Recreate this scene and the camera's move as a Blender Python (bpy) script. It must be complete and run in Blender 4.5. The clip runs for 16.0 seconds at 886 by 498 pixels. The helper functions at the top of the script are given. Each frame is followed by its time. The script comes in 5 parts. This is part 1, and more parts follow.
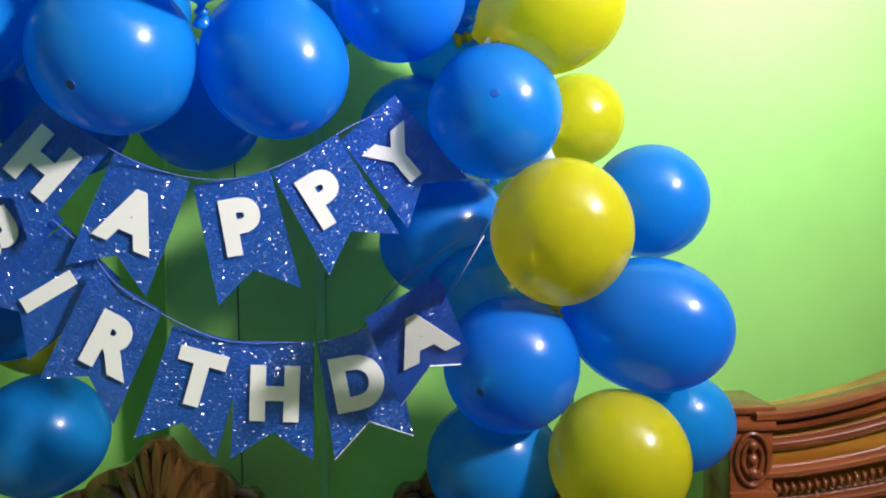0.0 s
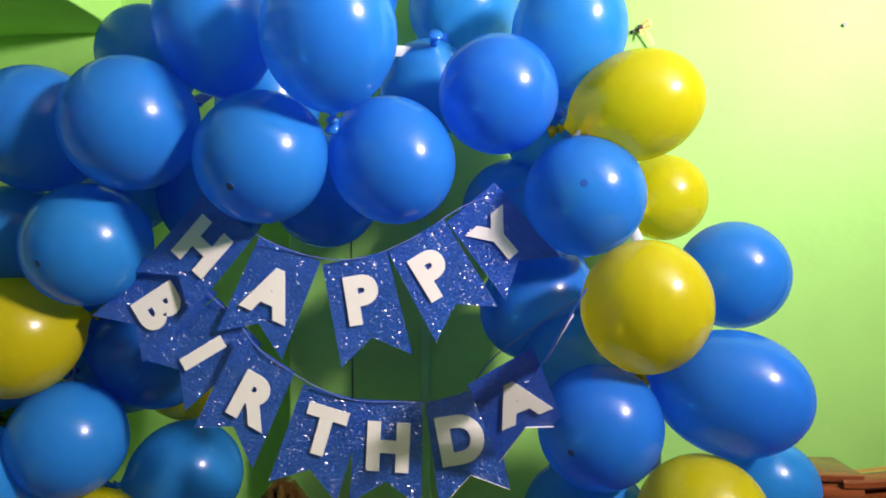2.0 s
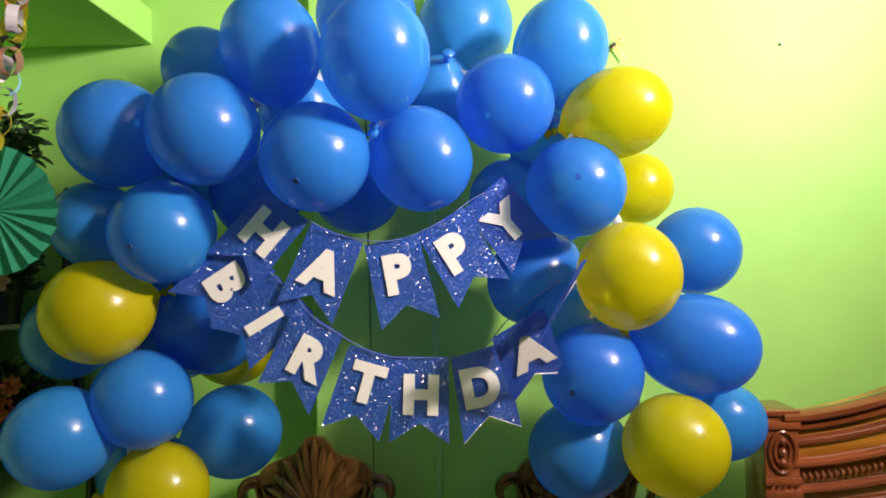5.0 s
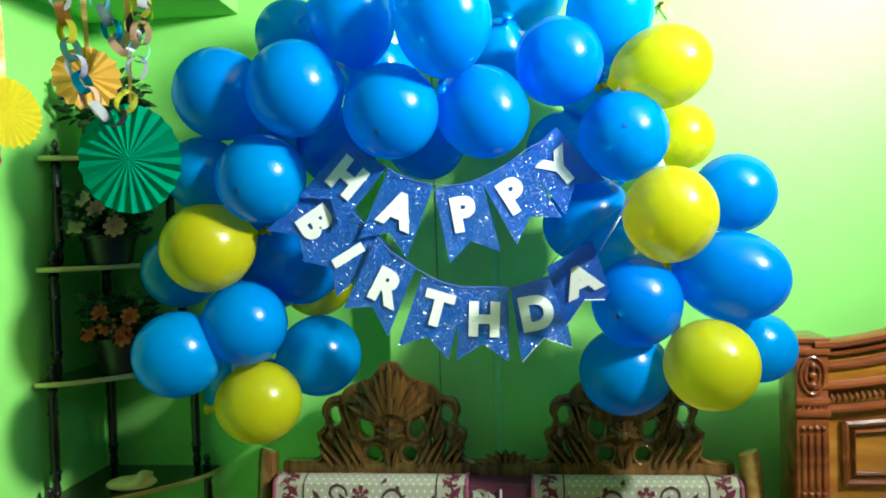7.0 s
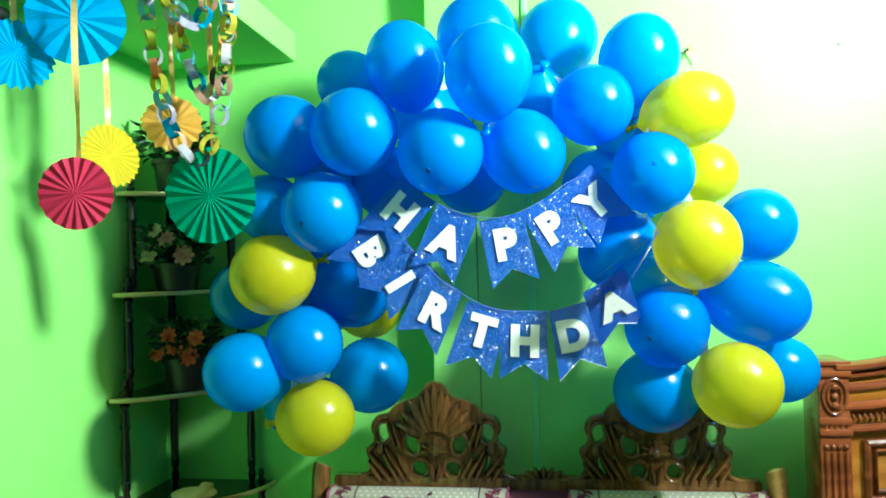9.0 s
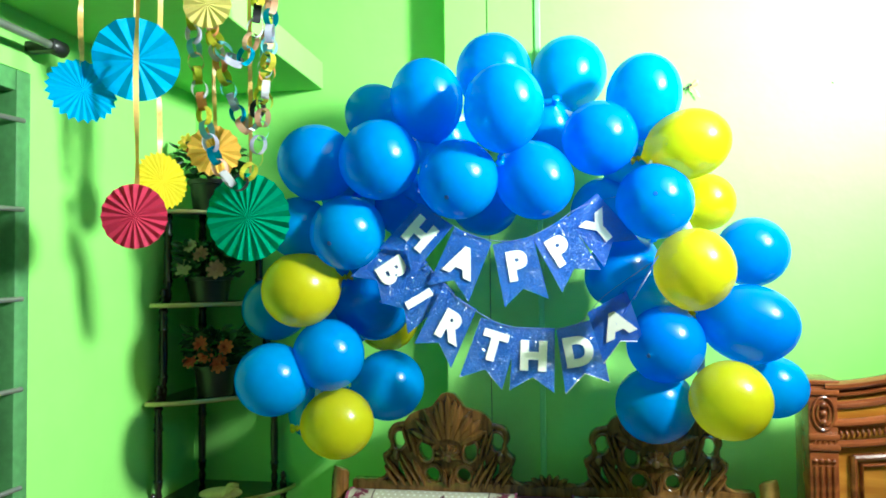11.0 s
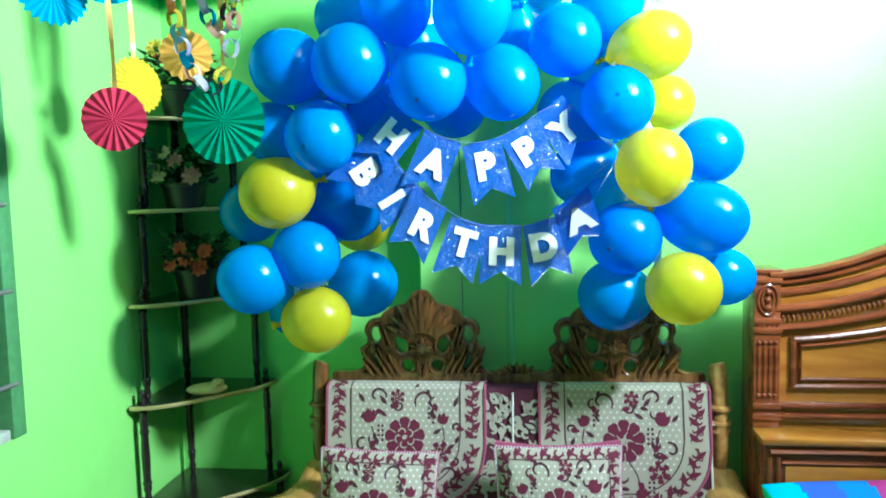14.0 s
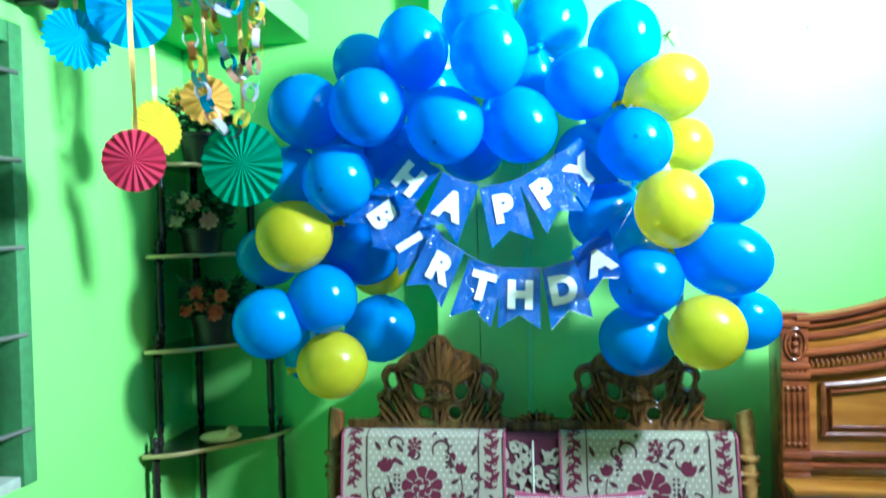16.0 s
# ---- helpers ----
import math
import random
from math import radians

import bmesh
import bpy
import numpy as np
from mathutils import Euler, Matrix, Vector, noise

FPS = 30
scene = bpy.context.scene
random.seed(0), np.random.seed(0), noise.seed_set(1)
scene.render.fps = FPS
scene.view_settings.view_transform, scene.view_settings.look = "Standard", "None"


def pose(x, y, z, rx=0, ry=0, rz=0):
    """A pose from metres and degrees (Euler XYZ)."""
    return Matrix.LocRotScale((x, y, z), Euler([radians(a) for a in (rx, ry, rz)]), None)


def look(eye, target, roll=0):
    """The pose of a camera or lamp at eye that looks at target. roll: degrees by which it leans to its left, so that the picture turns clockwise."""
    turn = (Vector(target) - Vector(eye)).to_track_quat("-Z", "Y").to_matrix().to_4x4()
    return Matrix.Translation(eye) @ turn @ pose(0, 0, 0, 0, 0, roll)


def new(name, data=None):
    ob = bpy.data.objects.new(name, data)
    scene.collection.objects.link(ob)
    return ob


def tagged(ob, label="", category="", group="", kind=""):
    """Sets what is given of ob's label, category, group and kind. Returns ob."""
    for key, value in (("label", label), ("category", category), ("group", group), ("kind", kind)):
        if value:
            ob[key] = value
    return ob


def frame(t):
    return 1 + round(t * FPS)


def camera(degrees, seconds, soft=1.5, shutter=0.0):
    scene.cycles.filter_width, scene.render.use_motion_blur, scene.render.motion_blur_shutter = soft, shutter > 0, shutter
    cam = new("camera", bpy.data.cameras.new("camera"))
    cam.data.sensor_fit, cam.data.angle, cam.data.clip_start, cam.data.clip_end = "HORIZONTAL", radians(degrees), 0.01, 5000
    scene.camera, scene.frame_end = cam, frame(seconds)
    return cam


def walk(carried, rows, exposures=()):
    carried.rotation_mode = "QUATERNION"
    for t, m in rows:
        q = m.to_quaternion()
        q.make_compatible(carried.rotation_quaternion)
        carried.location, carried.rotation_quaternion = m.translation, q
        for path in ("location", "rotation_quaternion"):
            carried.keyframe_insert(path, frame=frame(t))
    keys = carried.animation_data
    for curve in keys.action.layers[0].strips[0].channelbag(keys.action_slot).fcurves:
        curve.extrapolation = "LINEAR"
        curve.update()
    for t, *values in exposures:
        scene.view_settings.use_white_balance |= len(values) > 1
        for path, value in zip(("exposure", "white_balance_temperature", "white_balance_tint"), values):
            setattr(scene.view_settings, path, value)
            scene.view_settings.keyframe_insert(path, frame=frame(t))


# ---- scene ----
cam = camera(62.2, 16.0, soft=1.8, shutter=0.5)
PATH = [
    (0, (0.213, 0.079, 1.576), (0.281, 2.077, 1.515), -0.9),
    (0.5, (0.224, 0.039, 1.582), (0.258, 2.039, 1.588), -0.0),
    (1, (0.23, 0.003, 1.592), (0.174, 2.001, 1.643), 0.5),
    (1.5, (0.231, -0.033, 1.615), (0.078, 1.961, 1.659), -0.9),
    (2, (0.212, -0.069, 1.633), (0.021, 1.921, 1.688), -0.6),
    (2.5, (0.195, -0.106, 1.641), (0.031, 1.885, 1.729), 0.5),
    (3, (0.161, -0.171, 1.635), (0.086, 1.825, 1.732), -0.7),
    (3.5, (0.132, -0.219, 1.629), (0.109, 1.779, 1.727), -1.6),
    (4, (0.108, -0.269, 1.62), (0.087, 1.729, 1.699), -1.8),
    (6.5, (0.089, -0.508, 1.556), (-0.096, 1.483, 1.543), -1.1),
    (7, (0.087, -0.576, 1.543), (-0.129, 1.411, 1.492), -1.7),
    (7.5, (0.085, -0.626, 1.541), (-0.13, 1.361, 1.459), -2.5),
    (8, (0.079, -0.666, 1.533), (-0.141, 1.32, 1.472), -1.9),
    (8.5, (0.075, -0.71, 1.531), (-0.193, 1.272, 1.533), -1.6),
    (9, (0.063, -0.751, 1.538), (-0.226, 1.227, 1.574), -1.6),
    (11.5, (0.076, -0.96, 1.556), (-0.247, 1.012, 1.628), -0.5),
    (12, (0.073, -1.004, 1.553), (-0.216, 0.976, 1.567), -0.7),
    (12.5, (0.083, -1.019, 1.555), (-0.192, 0.962, 1.548), -0.6),
    (13, (0.085, -1.032, 1.551), (-0.177, 0.951, 1.5), -0.8),
    (13.5, (0.085, -1.02, 1.535), (-0.175, 0.959, 1.409), -1.0),
    (14, (0.081, -1.009, 1.524), (-0.16, 0.969, 1.354), -1.4),
    (14.5, (0.081, -0.993, 1.514), (-0.183, 0.974, 1.267), -1.1),
    (15, (0.071, -0.986, 1.48), (-0.197, 0.977, 1.206), -1.7),
    (15.5, (0.076, -0.982, 1.484), (-0.205, 0.989, 1.296), -1.8),
    (16, (0.072, -0.988, 1.496), (-0.209, 0.992, 1.468), -1.6),
]
EXPOSURES = [(0, -0.48, 5950, 25), (1.5, -0.57, 6300, 29), (2.5, -0.61, 6900, 42), (3.3, -0.62, 7800, 46), (4.2, -0.62, 7300, 44), (6.3, 0.02, 6400, 9), (7.2, 0.21, 5600, -6), (9.2, 0.45, 5300, -6), (11.3, 0.49, 5650, -4), (13.0, 0.49, 4950, -6), (14.5, 0.66, 4800, 5), (16.0, 0.65, 4550, 1)]
walk(cam, [(t, look(eye, target, roll)) for t, eye, target, roll in PATH], EXPOSURES)

# ---- light: one bright round lamp high at the right, and the room's own bounce ----
world = bpy.data.worlds.new("world")
scene.world = world
world.use_nodes = True
world.node_tree.nodes["Background"].inputs[0].default_value = (0.9, 0.95, 1.0, 1)
world.node_tree.nodes["Background"].inputs[1].default_value = 0.05
LAMP = (1.78, 0.10, 2.58)
lamp = new("ceiling_lamp_light", bpy.data.lights.new("ceiling_lamp_light", "AREA"))
lamp.matrix_basis = look(LAMP, (LAMP[0] - 0.85, LAMP[1] + 0.16, LAMP[2] + 0.32))
lamp.data.shape, lamp.data.size, lamp.data.energy, lamp.data.color = "DISK", 0.34, 208, (1.0, 0.97, 0.87)


# ---- materials ----
def material(name, base, rough=0.5, metal=0.0, vary=0.08, scale=8.0, bump=0.0, bump_scale=60.0, coat=0.0, spread=0.0, translucent=0.0, clear=0.0, clear_tint=(1, 1, 1)):
    """A principled surface with two scales of colour variation, a fine relief and, if asked, a spread between objects."""
    mat = bpy.data.materials.new(name)
    mat.use_nodes = True
    nt = mat.node_tree
    n, link = nt.nodes, nt.links
    bsdf = n["Principled BSDF"]
    bsdf.inputs["Roughness"].default_value = rough
    bsdf.inputs["Metallic"].default_value = metal
    bsdf.inputs["Coat Weight"].default_value = coat
    bsdf.inputs["Coat Roughness"].default_value = 0.08
    co = n.new("ShaderNodeTexCoord")
    big, small = n.new("ShaderNodeTexNoise"), n.new("ShaderNodeTexNoise")
    big.inputs["Scale"].default_value, small.inputs["Scale"].default_value = scale * 0.25, scale * 4
    big.inputs["Detail"].default_value, small.inputs["Detail"].default_value = 3, 4
    for tex in (big, small):
        link.new(co.outputs["Object"], tex.inputs["Vector"])
    add = n.new("ShaderNodeMath")
    add.operation = "ADD"
    link.new(big.outputs["Fac"], add.inputs[0])
    link.new(small.outputs["Fac"], add.inputs[1])
    span = n.new("ShaderNodeMapRange")
    span.inputs["From Min"].default_value, span.inputs["From Max"].default_value = 0.6, 1.4
    span.inputs["To Min"].default_value, span.inputs["To Max"].default_value = 1 - vary, 1 + vary
    link.new(add.outputs[0], span.inputs["Value"])
    hsv = n.new("ShaderNodeHueSaturation")
    hsv.inputs["Color"].default_value = (*base, 1)
    link.new(span.outputs[0], hsv.inputs["Value"])
    if spread:
        info, wide = n.new("ShaderNodeObjectInfo"), n.new("ShaderNodeMapRange")
        wide.inputs["To Min"].default_value, wide.inputs["To Max"].default_value = 0.5 - spread, 0.5 + spread
        link.new(info.outputs["Random"], wide.inputs["Value"])
        link.new(wide.outputs[0], hsv.inputs["Hue"])
    link.new(hsv.outputs[0], bsdf.inputs["Base Color"])
    if bump:
        fine, rise = n.new("ShaderNodeTexNoise"), n.new("ShaderNodeBump")
        fine.inputs["Scale"].default_value, fine.inputs["Detail"].default_value = bump_scale, 5
        link.new(co.outputs["Object"], fine.inputs["Vector"])
        rise.inputs["Strength"].default_value, rise.inputs["Distance"].default_value = bump, 0.01
        link.new(fine.outputs["Fac"], rise.inputs["Height"])
        link.new(rise.outputs[0], bsdf.inputs["Normal"])
    if translucent:
        trans, mix = n.new("ShaderNodeBsdfTranslucent"), n.new("ShaderNodeMixShader")
        link.new(hsv.outputs[0], trans.inputs["Color"])
        mix.inputs[0].default_value = translucent
        link.new(bsdf.outputs[0], mix.inputs[1])
        link.new(trans.outputs[0], mix.inputs[2])
        link.new(mix.outputs[0], n["Material Output"].inputs["Surface"])
        if clear:
            sheer, thin = n.new("ShaderNodeBsdfTransparent"), n.new("ShaderNodeMixShader")
            sheer.inputs["Color"].default_value = (*clear_tint, 1)
            thin.inputs[0].default_value = clear
            link.new(mix.outputs[0], thin.inputs[1])
            link.new(sheer.outputs[0], thin.inputs[2])
            link.new(thin.outputs[0], n["Material Output"].inputs["Surface"])
    return mat


def wood(name, dark, light, rough=0.3, scale=3.0, axis=2, coat=0.4):
    """Varnished wood with grain along one axis."""
    mat = material(name, light, rough, bump=0.06, bump_scale=40, coat=coat)
    nt = mat.node_tree
    n, link = nt.nodes, nt.links
    co, mapping = n["Texture Coordinate"], n.new("ShaderNodeMapping")
    stretch = [scale * 9] * 3
    stretch[axis] = scale
    mapping.inputs["Scale"].default_value = stretch
    link.new(co.outputs["Object"], mapping.inputs["Vector"])
    grain, ramp = n.new("ShaderNodeTexNoise"), n.new("ShaderNodeValToRGB")
    grain.inputs["Scale"].default_value, grain.inputs["Detail"].default_value, grain.inputs["Distortion"].default_value = 1.0, 6, 0.6
    link.new(mapping.outputs[0], grain.inputs["Vector"])
    ramp.color_ramp.elements[0].position, ramp.color_ramp.elements[0].color = 0.3, (*dark, 1)
    ramp.color_ramp.elements[1].position, ramp.color_ramp.elements[1].color = 0.68, (*light, 1)
    link.new(grain.outputs["Fac"], ramp.inputs[0])
    link.new(ramp.outputs[0], n["Hue/Saturation/Value"].inputs["Color"])
    return mat


def glitter(name, base):
    """Foil card whose flakes tilt at random, so that some of them flash."""
    mat = material(name, base, 0.45, metal=0.15, vary=0.2, scale=40, coat=1.0)
    nt = mat.node_tree
    n, link = nt.nodes, nt.links
    flakes, mapping = n.new("ShaderNodeTexVoronoi"), n.new("ShaderNodeMapping")
    mapping.inputs["Scale"].default_value = (340, 340, 580)
    link.new(n["Texture Coordinate"].outputs["Object"], mapping.inputs["Vector"])
    link.new(mapping.outputs[0], flakes.inputs["Vector"])
    flakes.inputs["Scale"].default_value = 1.0
    geo, sub, mul, add, norm = (n.new("ShaderNodeNewGeometry"), *[n.new("ShaderNodeVectorMath") for _ in range(4)])
    sub.operation, mul.operation, add.operation, norm.operation = "SUBTRACT", "SCALE", "ADD", "NORMALIZE"
    sub.inputs[1].default_value = (0.5, 0.5, 0.5)
    mul.inputs["Scale"].default_value = 1.8
    link.new(flakes.outputs["Color"], sub.inputs[0])
    link.new(sub.outputs[0], mul.inputs[0])
    link.new(geo.outputs["Normal"], add.inputs[0])
    link.new(mul.outputs[0], add.inputs[1])
    link.new(add.outputs[0], norm.inputs[0])
    n["Principled BSDF"].inputs["Coat Roughness"].default_value = 0.22
    n["Principled BSDF"].inputs["Coat IOR"].default_value = 2.0
    link.new(norm.outputs[0], n["Principled BSDF"].inputs["Coat Normal"])
    return mat


WALL = material("green_wall_paint", (0.30, 0.68, 0.140), 0.55, vary=0.07, scale=2.0, bump=0.12, bump_scale=26)
# walls out of view: a dark grey chosen to weaken the bounced light
UNSEENWALL = material("unseen_wall_grey", (0.15, 0.155, 0.15), 0.6, vary=0.05, scale=2.0)
# ceiling and floor lie out of view; both darkened to keep shade deep
CEIL = material("ceiling_paint", (0.30, 0.32, 0.31), 0.7)
FLOOR = material("cement_floor", (0.11, 0.10, 0.09), 0.4, vary=0.2, scale=5)
BLUE = material("blue_latex", (0.012, 0.300, 0.87), 0.24, vary=0.05, scale=14, coat=0.5, spread=0.012, translucent=0.42, clear=0.22, clear_tint=(0.05, 0.66, 1.0))
YELLOW = material("yellow_latex", (0.68, 0.63, 0.004), 0.24, vary=0.04, scale=14, coat=0.5, spread=0.006, translucent=0.40, clear=0.24, clear_tint=(0.95, 0.90, 0.14))
FOIL = glitter("blue_glitter_card", (0.024, 0.170, 0.76))
PAPER = material("white_card", (0.86, 0.85, 0.78), 0.6, vary=0.03)
THREAD = material("white_thread", (0.8, 0.8, 0.78), 0.7)
BLUETHREAD = material("blue_thread", (0.08, 0.13, 0.4), 0.7)
RIBBON = material("gold_ribbon", (0.90, 0.60, 0.20), 0.35, vary=0.2, scale=30)
DARKWOOD = wood("black_stained_wood", (0.008, 0.006, 0.006), (0.022, 0.016, 0.014), 0.22)
GOLDEDGE = material("gilt_edge", (0.62, 0.5, 0.22), 0.35, metal=0.6)
CARVED = wood("carved_teak", (0.055, 0.024, 0.006), (0.23, 0.105, 0.025), 0.18, 5, coat=0.6)
ARMWOOD = wood("honey_varnished_wood", (0.32, 0.16, 0.035), (0.54, 0.30, 0.085), 0.18, 4, axis=1)
BEDRED = wood("red_brown_wood", (0.13, 0.028, 0.008), (0.29, 0.078, 0.020), 0.22, 2, axis=0)
BEDGOLD = wood("golden_veneer", (0.30, 0.10, 0.010), (0.56, 0.24, 0.026), 0.22, 1.6, axis=0)


# ---- mesh helpers ----
def smooth_mesh(me, angle=40):
    me.shade_smooth()
    me.set_sharp_from_angle(angle=radians(angle))


def part(name, bm, mat, parent=None, label="", smooth=True, angle=40):
    me = bpy.data.meshes.new(name)
    bmesh.ops.recalc_face_normals(bm, faces=bm.faces)
    bm.to_mesh(me)
    bm.free()
    me.materials.append(mat)
    if smooth:
        smooth_mesh(me, angle)
    ob = new(name, me)
    ob.parent = parent
    return tagged(ob, label)


def thing(name, label, category, at=(0, 0, 0), group="", kind=""):
    ob = new(name)
    ob.location = at
    ob.empty_display_size = 0.05
    return tagged(ob, label, category, group, kind)


def box(bm, lo, hi, bevel=0.0, seg=2, m=None):
    lo, hi = Vector(lo), Vector(hi)
    made = bmesh.ops.create_cube(bm, size=1, matrix=Matrix.LocRotScale((lo + hi) / 2, None, hi - lo))
    vs = made["verts"]
    if bevel:
        es = list({e for v in vs for e in v.link_edges})
        vs = list({v for f in bmesh.ops.bevel(bm, geom=es, offset=bevel, segments=seg, affect="EDGES", profile=0.5)["faces"] for v in f.verts} | {v for v in vs if v.is_valid})
    if m is not None:
        bmesh.ops.transform(bm, matrix=m, verts=vs)
    return vs


def boxed(lo, hi, bevel=0.0):
    bm = bmesh.new()
    box(bm, lo, hi, bevel)
    return bm


def lathe(bm, profile, seg=20, m=Matrix()):
    """Turned body round z from (radius, height) pairs."""
    rings = []
    for r, z in profile:
        rings.append([bm.verts.new(m @ Vector((r * math.cos(6.28318 * k / seg), r * math.sin(6.28318 * k / seg), z))) for k in range(seg)])
    for a, b in zip(rings, rings[1:]):
        for k in range(seg):
            bm.faces.new((a[k], a[(k + 1) % seg], b[(k + 1) % seg], b[k]))
    bm.faces.new(rings[0][::-1])
    bm.faces.new(rings[-1])
    return bm


def sweep(bm, points, width, depth=None, seg=10, normal=(0, 1, 0), taper=None):
    """A rounded bar along points: width across, depth along the normal; taper gives a factor per point."""
    depth = depth or width
    pts = [Vector(p) for p in points]
    rings = []
    for i, p in enumerate(pts):
        t = (pts[min(i + 1, len(pts) - 1)] - pts[max(i - 1, 0)]).normalized()
        side = t.cross(Vector(normal)).normalized()
        up = side.cross(t).normalized()
        k = taper[i] if taper else 1.0
        rings.append([bm.verts.new(p + side * (math.cos(6.28318 * a / seg) * width / 2 * k) + up * (math.sin(6.28318 * a / seg) * depth / 2 * k)) for a in range(seg)])
    for a, b in zip(rings, rings[1:]):
        for k in range(seg):
            bm.faces.new((a[k], a[(k + 1) % seg], b[(k + 1) % seg], b[k]))
    bm.faces.new(rings[0][::-1])
    bm.faces.new(rings[-1])
    return bm


def spline(points, n=8):
    """Catmull-Rom through the points."""
    p = [Vector(q) for q in points]
    p = [2 * p[0] - p[1]] + p + [2 * p[-1] - p[-2]]
    out = []
    for i in range(1, len(p) - 2):
        a, b, c, d = p[i - 1:i + 3]
        for k in range(n):
            t = k / n
            out.append(0.5 * (2 * b + (c - a) * t + (2 * a - 5 * b + 4 * c - d) * t * t + (3 * b - a - 3 * c + d) * t ** 3))
    return out + [p[-2]]


def prism(bm, outline, y0, y1):
    """A plate in the xz plane between y0 and y1 from a closed outline of (x, z)."""
    a = [bm.verts.new((x, y0, z)) for x, z in outline]
    b = [bm.verts.new((x, y1, z)) for x, z in outline]
    bm.faces.new(a)
    bm.faces.new(b[::-1])
    n = len(a)
    for k in range(n):
        bm.faces.new((a[k], a[(k + 1) % n], b[(k + 1) % n], b[k]))
    return bm


# ---- the room ----
XL, XR, YB, YS, YF, ZC = -1.36, 3.4, 1.80, 1.68, -2.6, 2.95


def setting(name, bm, mat, label, category):
    return tagged(part(name, bm, mat, None, "", smooth=False), label, category, kind="structure")


setting("floor", boxed((XL - 0.2, YF - 0.2, -0.1), (XR + 0.2, YB + 0.2, 0)), FLOOR, "worn grey cement floor of the room", "floor")
setting("ceiling", boxed((XL - 0.2, YF - 0.2, ZC), (XR + 0.2, YB + 0.2, ZC + 0.12)), CEIL, "plain unseen ceiling, mid grey to limit bounced light", "ceiling")
setting("wall_back_recess", boxed((XL, YB, 0), (-0.335, YB + 0.2, ZC)), WALL, "light green painted wall behind the corner rack", "wall")
setting("wall_back", boxed((-0.335, YS, 0), (XR, YB + 0.2, ZC), 0.004), WALL, "light green painted wall, standing a little forward", "wall")
# two unseen walls added to close the room, dark so little light bounces
setting("wall_right", boxed((XR, YF, 0), (XR + 0.2, YB + 0.2, ZC)), UNSEENWALL, "unseen side wall, dark grey to limit bounced light", "wall")
setting("wall_front", boxed((XL - 0.2, YF - 0.2, 0), (XR + 0.2, YF, ZC)), UNSEENWALL, "unseen wall closing the room, dark grey to limit bounced light", "wall")
WY0, WY1, WZ0, WZ1 = -0.55, 0.88, 0.85, 2.12
bm = bmesh.new()
for lo, hi in (((XL - 0.2, WY1, 0), (XL, YB + 0.2, ZC)), ((XL - 0.2, YF, 0), (XL, WY0, ZC)), ((XL - 0.2, WY0, 0), (XL, WY1, WZ0)), ((XL - 0.2, WY0, WZ1), (XL, WY1, ZC))):
    box(bm, lo, hi)
setting("wall_left", bm, WALL, "light green painted wall with a window", "wall")
setting("loft_slab", boxed((XL, -1.6, 2.28), (-0.83, YB, 2.385), 0.004), WALL, "green painted concrete loft ledge under the ceiling", "ledge")

# ---- balloons of the arch ----
SPINE = spline([(-0.70, 1.33, 1.05), (-0.68, 1.33, 1.40), (-0.60, 1.32, 1.75), (-0.35, 1.32, 2.0), (0.02, 1.42, 2.08), (0.30, 1.40, 1.92), (0.47, 1.38, 1.62), (0.47, 1.36, 1.15)], 10)


def balloon_meshes(mat, name):
    """A blown-up pear with a soft shoulder towards its neck (at -z), and the knotted neck itself."""
    bm = bmesh.new()
    prof = []
    for k in range(1, 25):
        f = math.pi * k / 26
        r, z = math.sin(f), math.cos(f)
        if z < 0:
            r *= 1 - 0.10 * z * z
            z *= 1.06
        prof.append((r, z))
    prof += [(0.10, -1.09), (0.06, -1.12)]
    prof.insert(0, (0.02, 1.0))
    lathe(bm, prof, 40)
    bmesh.ops.recalc_face_normals(bm, faces=bm.faces)
    body = bpy.data.meshes.new(name)
    bm.to_mesh(body)
    bm.free()
    body.materials.append(mat)
    body.shade_smooth()
    bm = lathe(bmesh.new(), [(0.055, -1.10), (0.05, -1.16), (0.085, -1.19), (0.10, -1.22), (0.05, -1.24), (0.10, -1.31), (0.14, -1.36), (0.135, -1.38)], 12)
    neck = bpy.data.meshes.new("neck")
    bm.to_mesh(neck)
    bm.free()
    neck.materials.append(mat)
    neck.shade_smooth()
    return body, neck


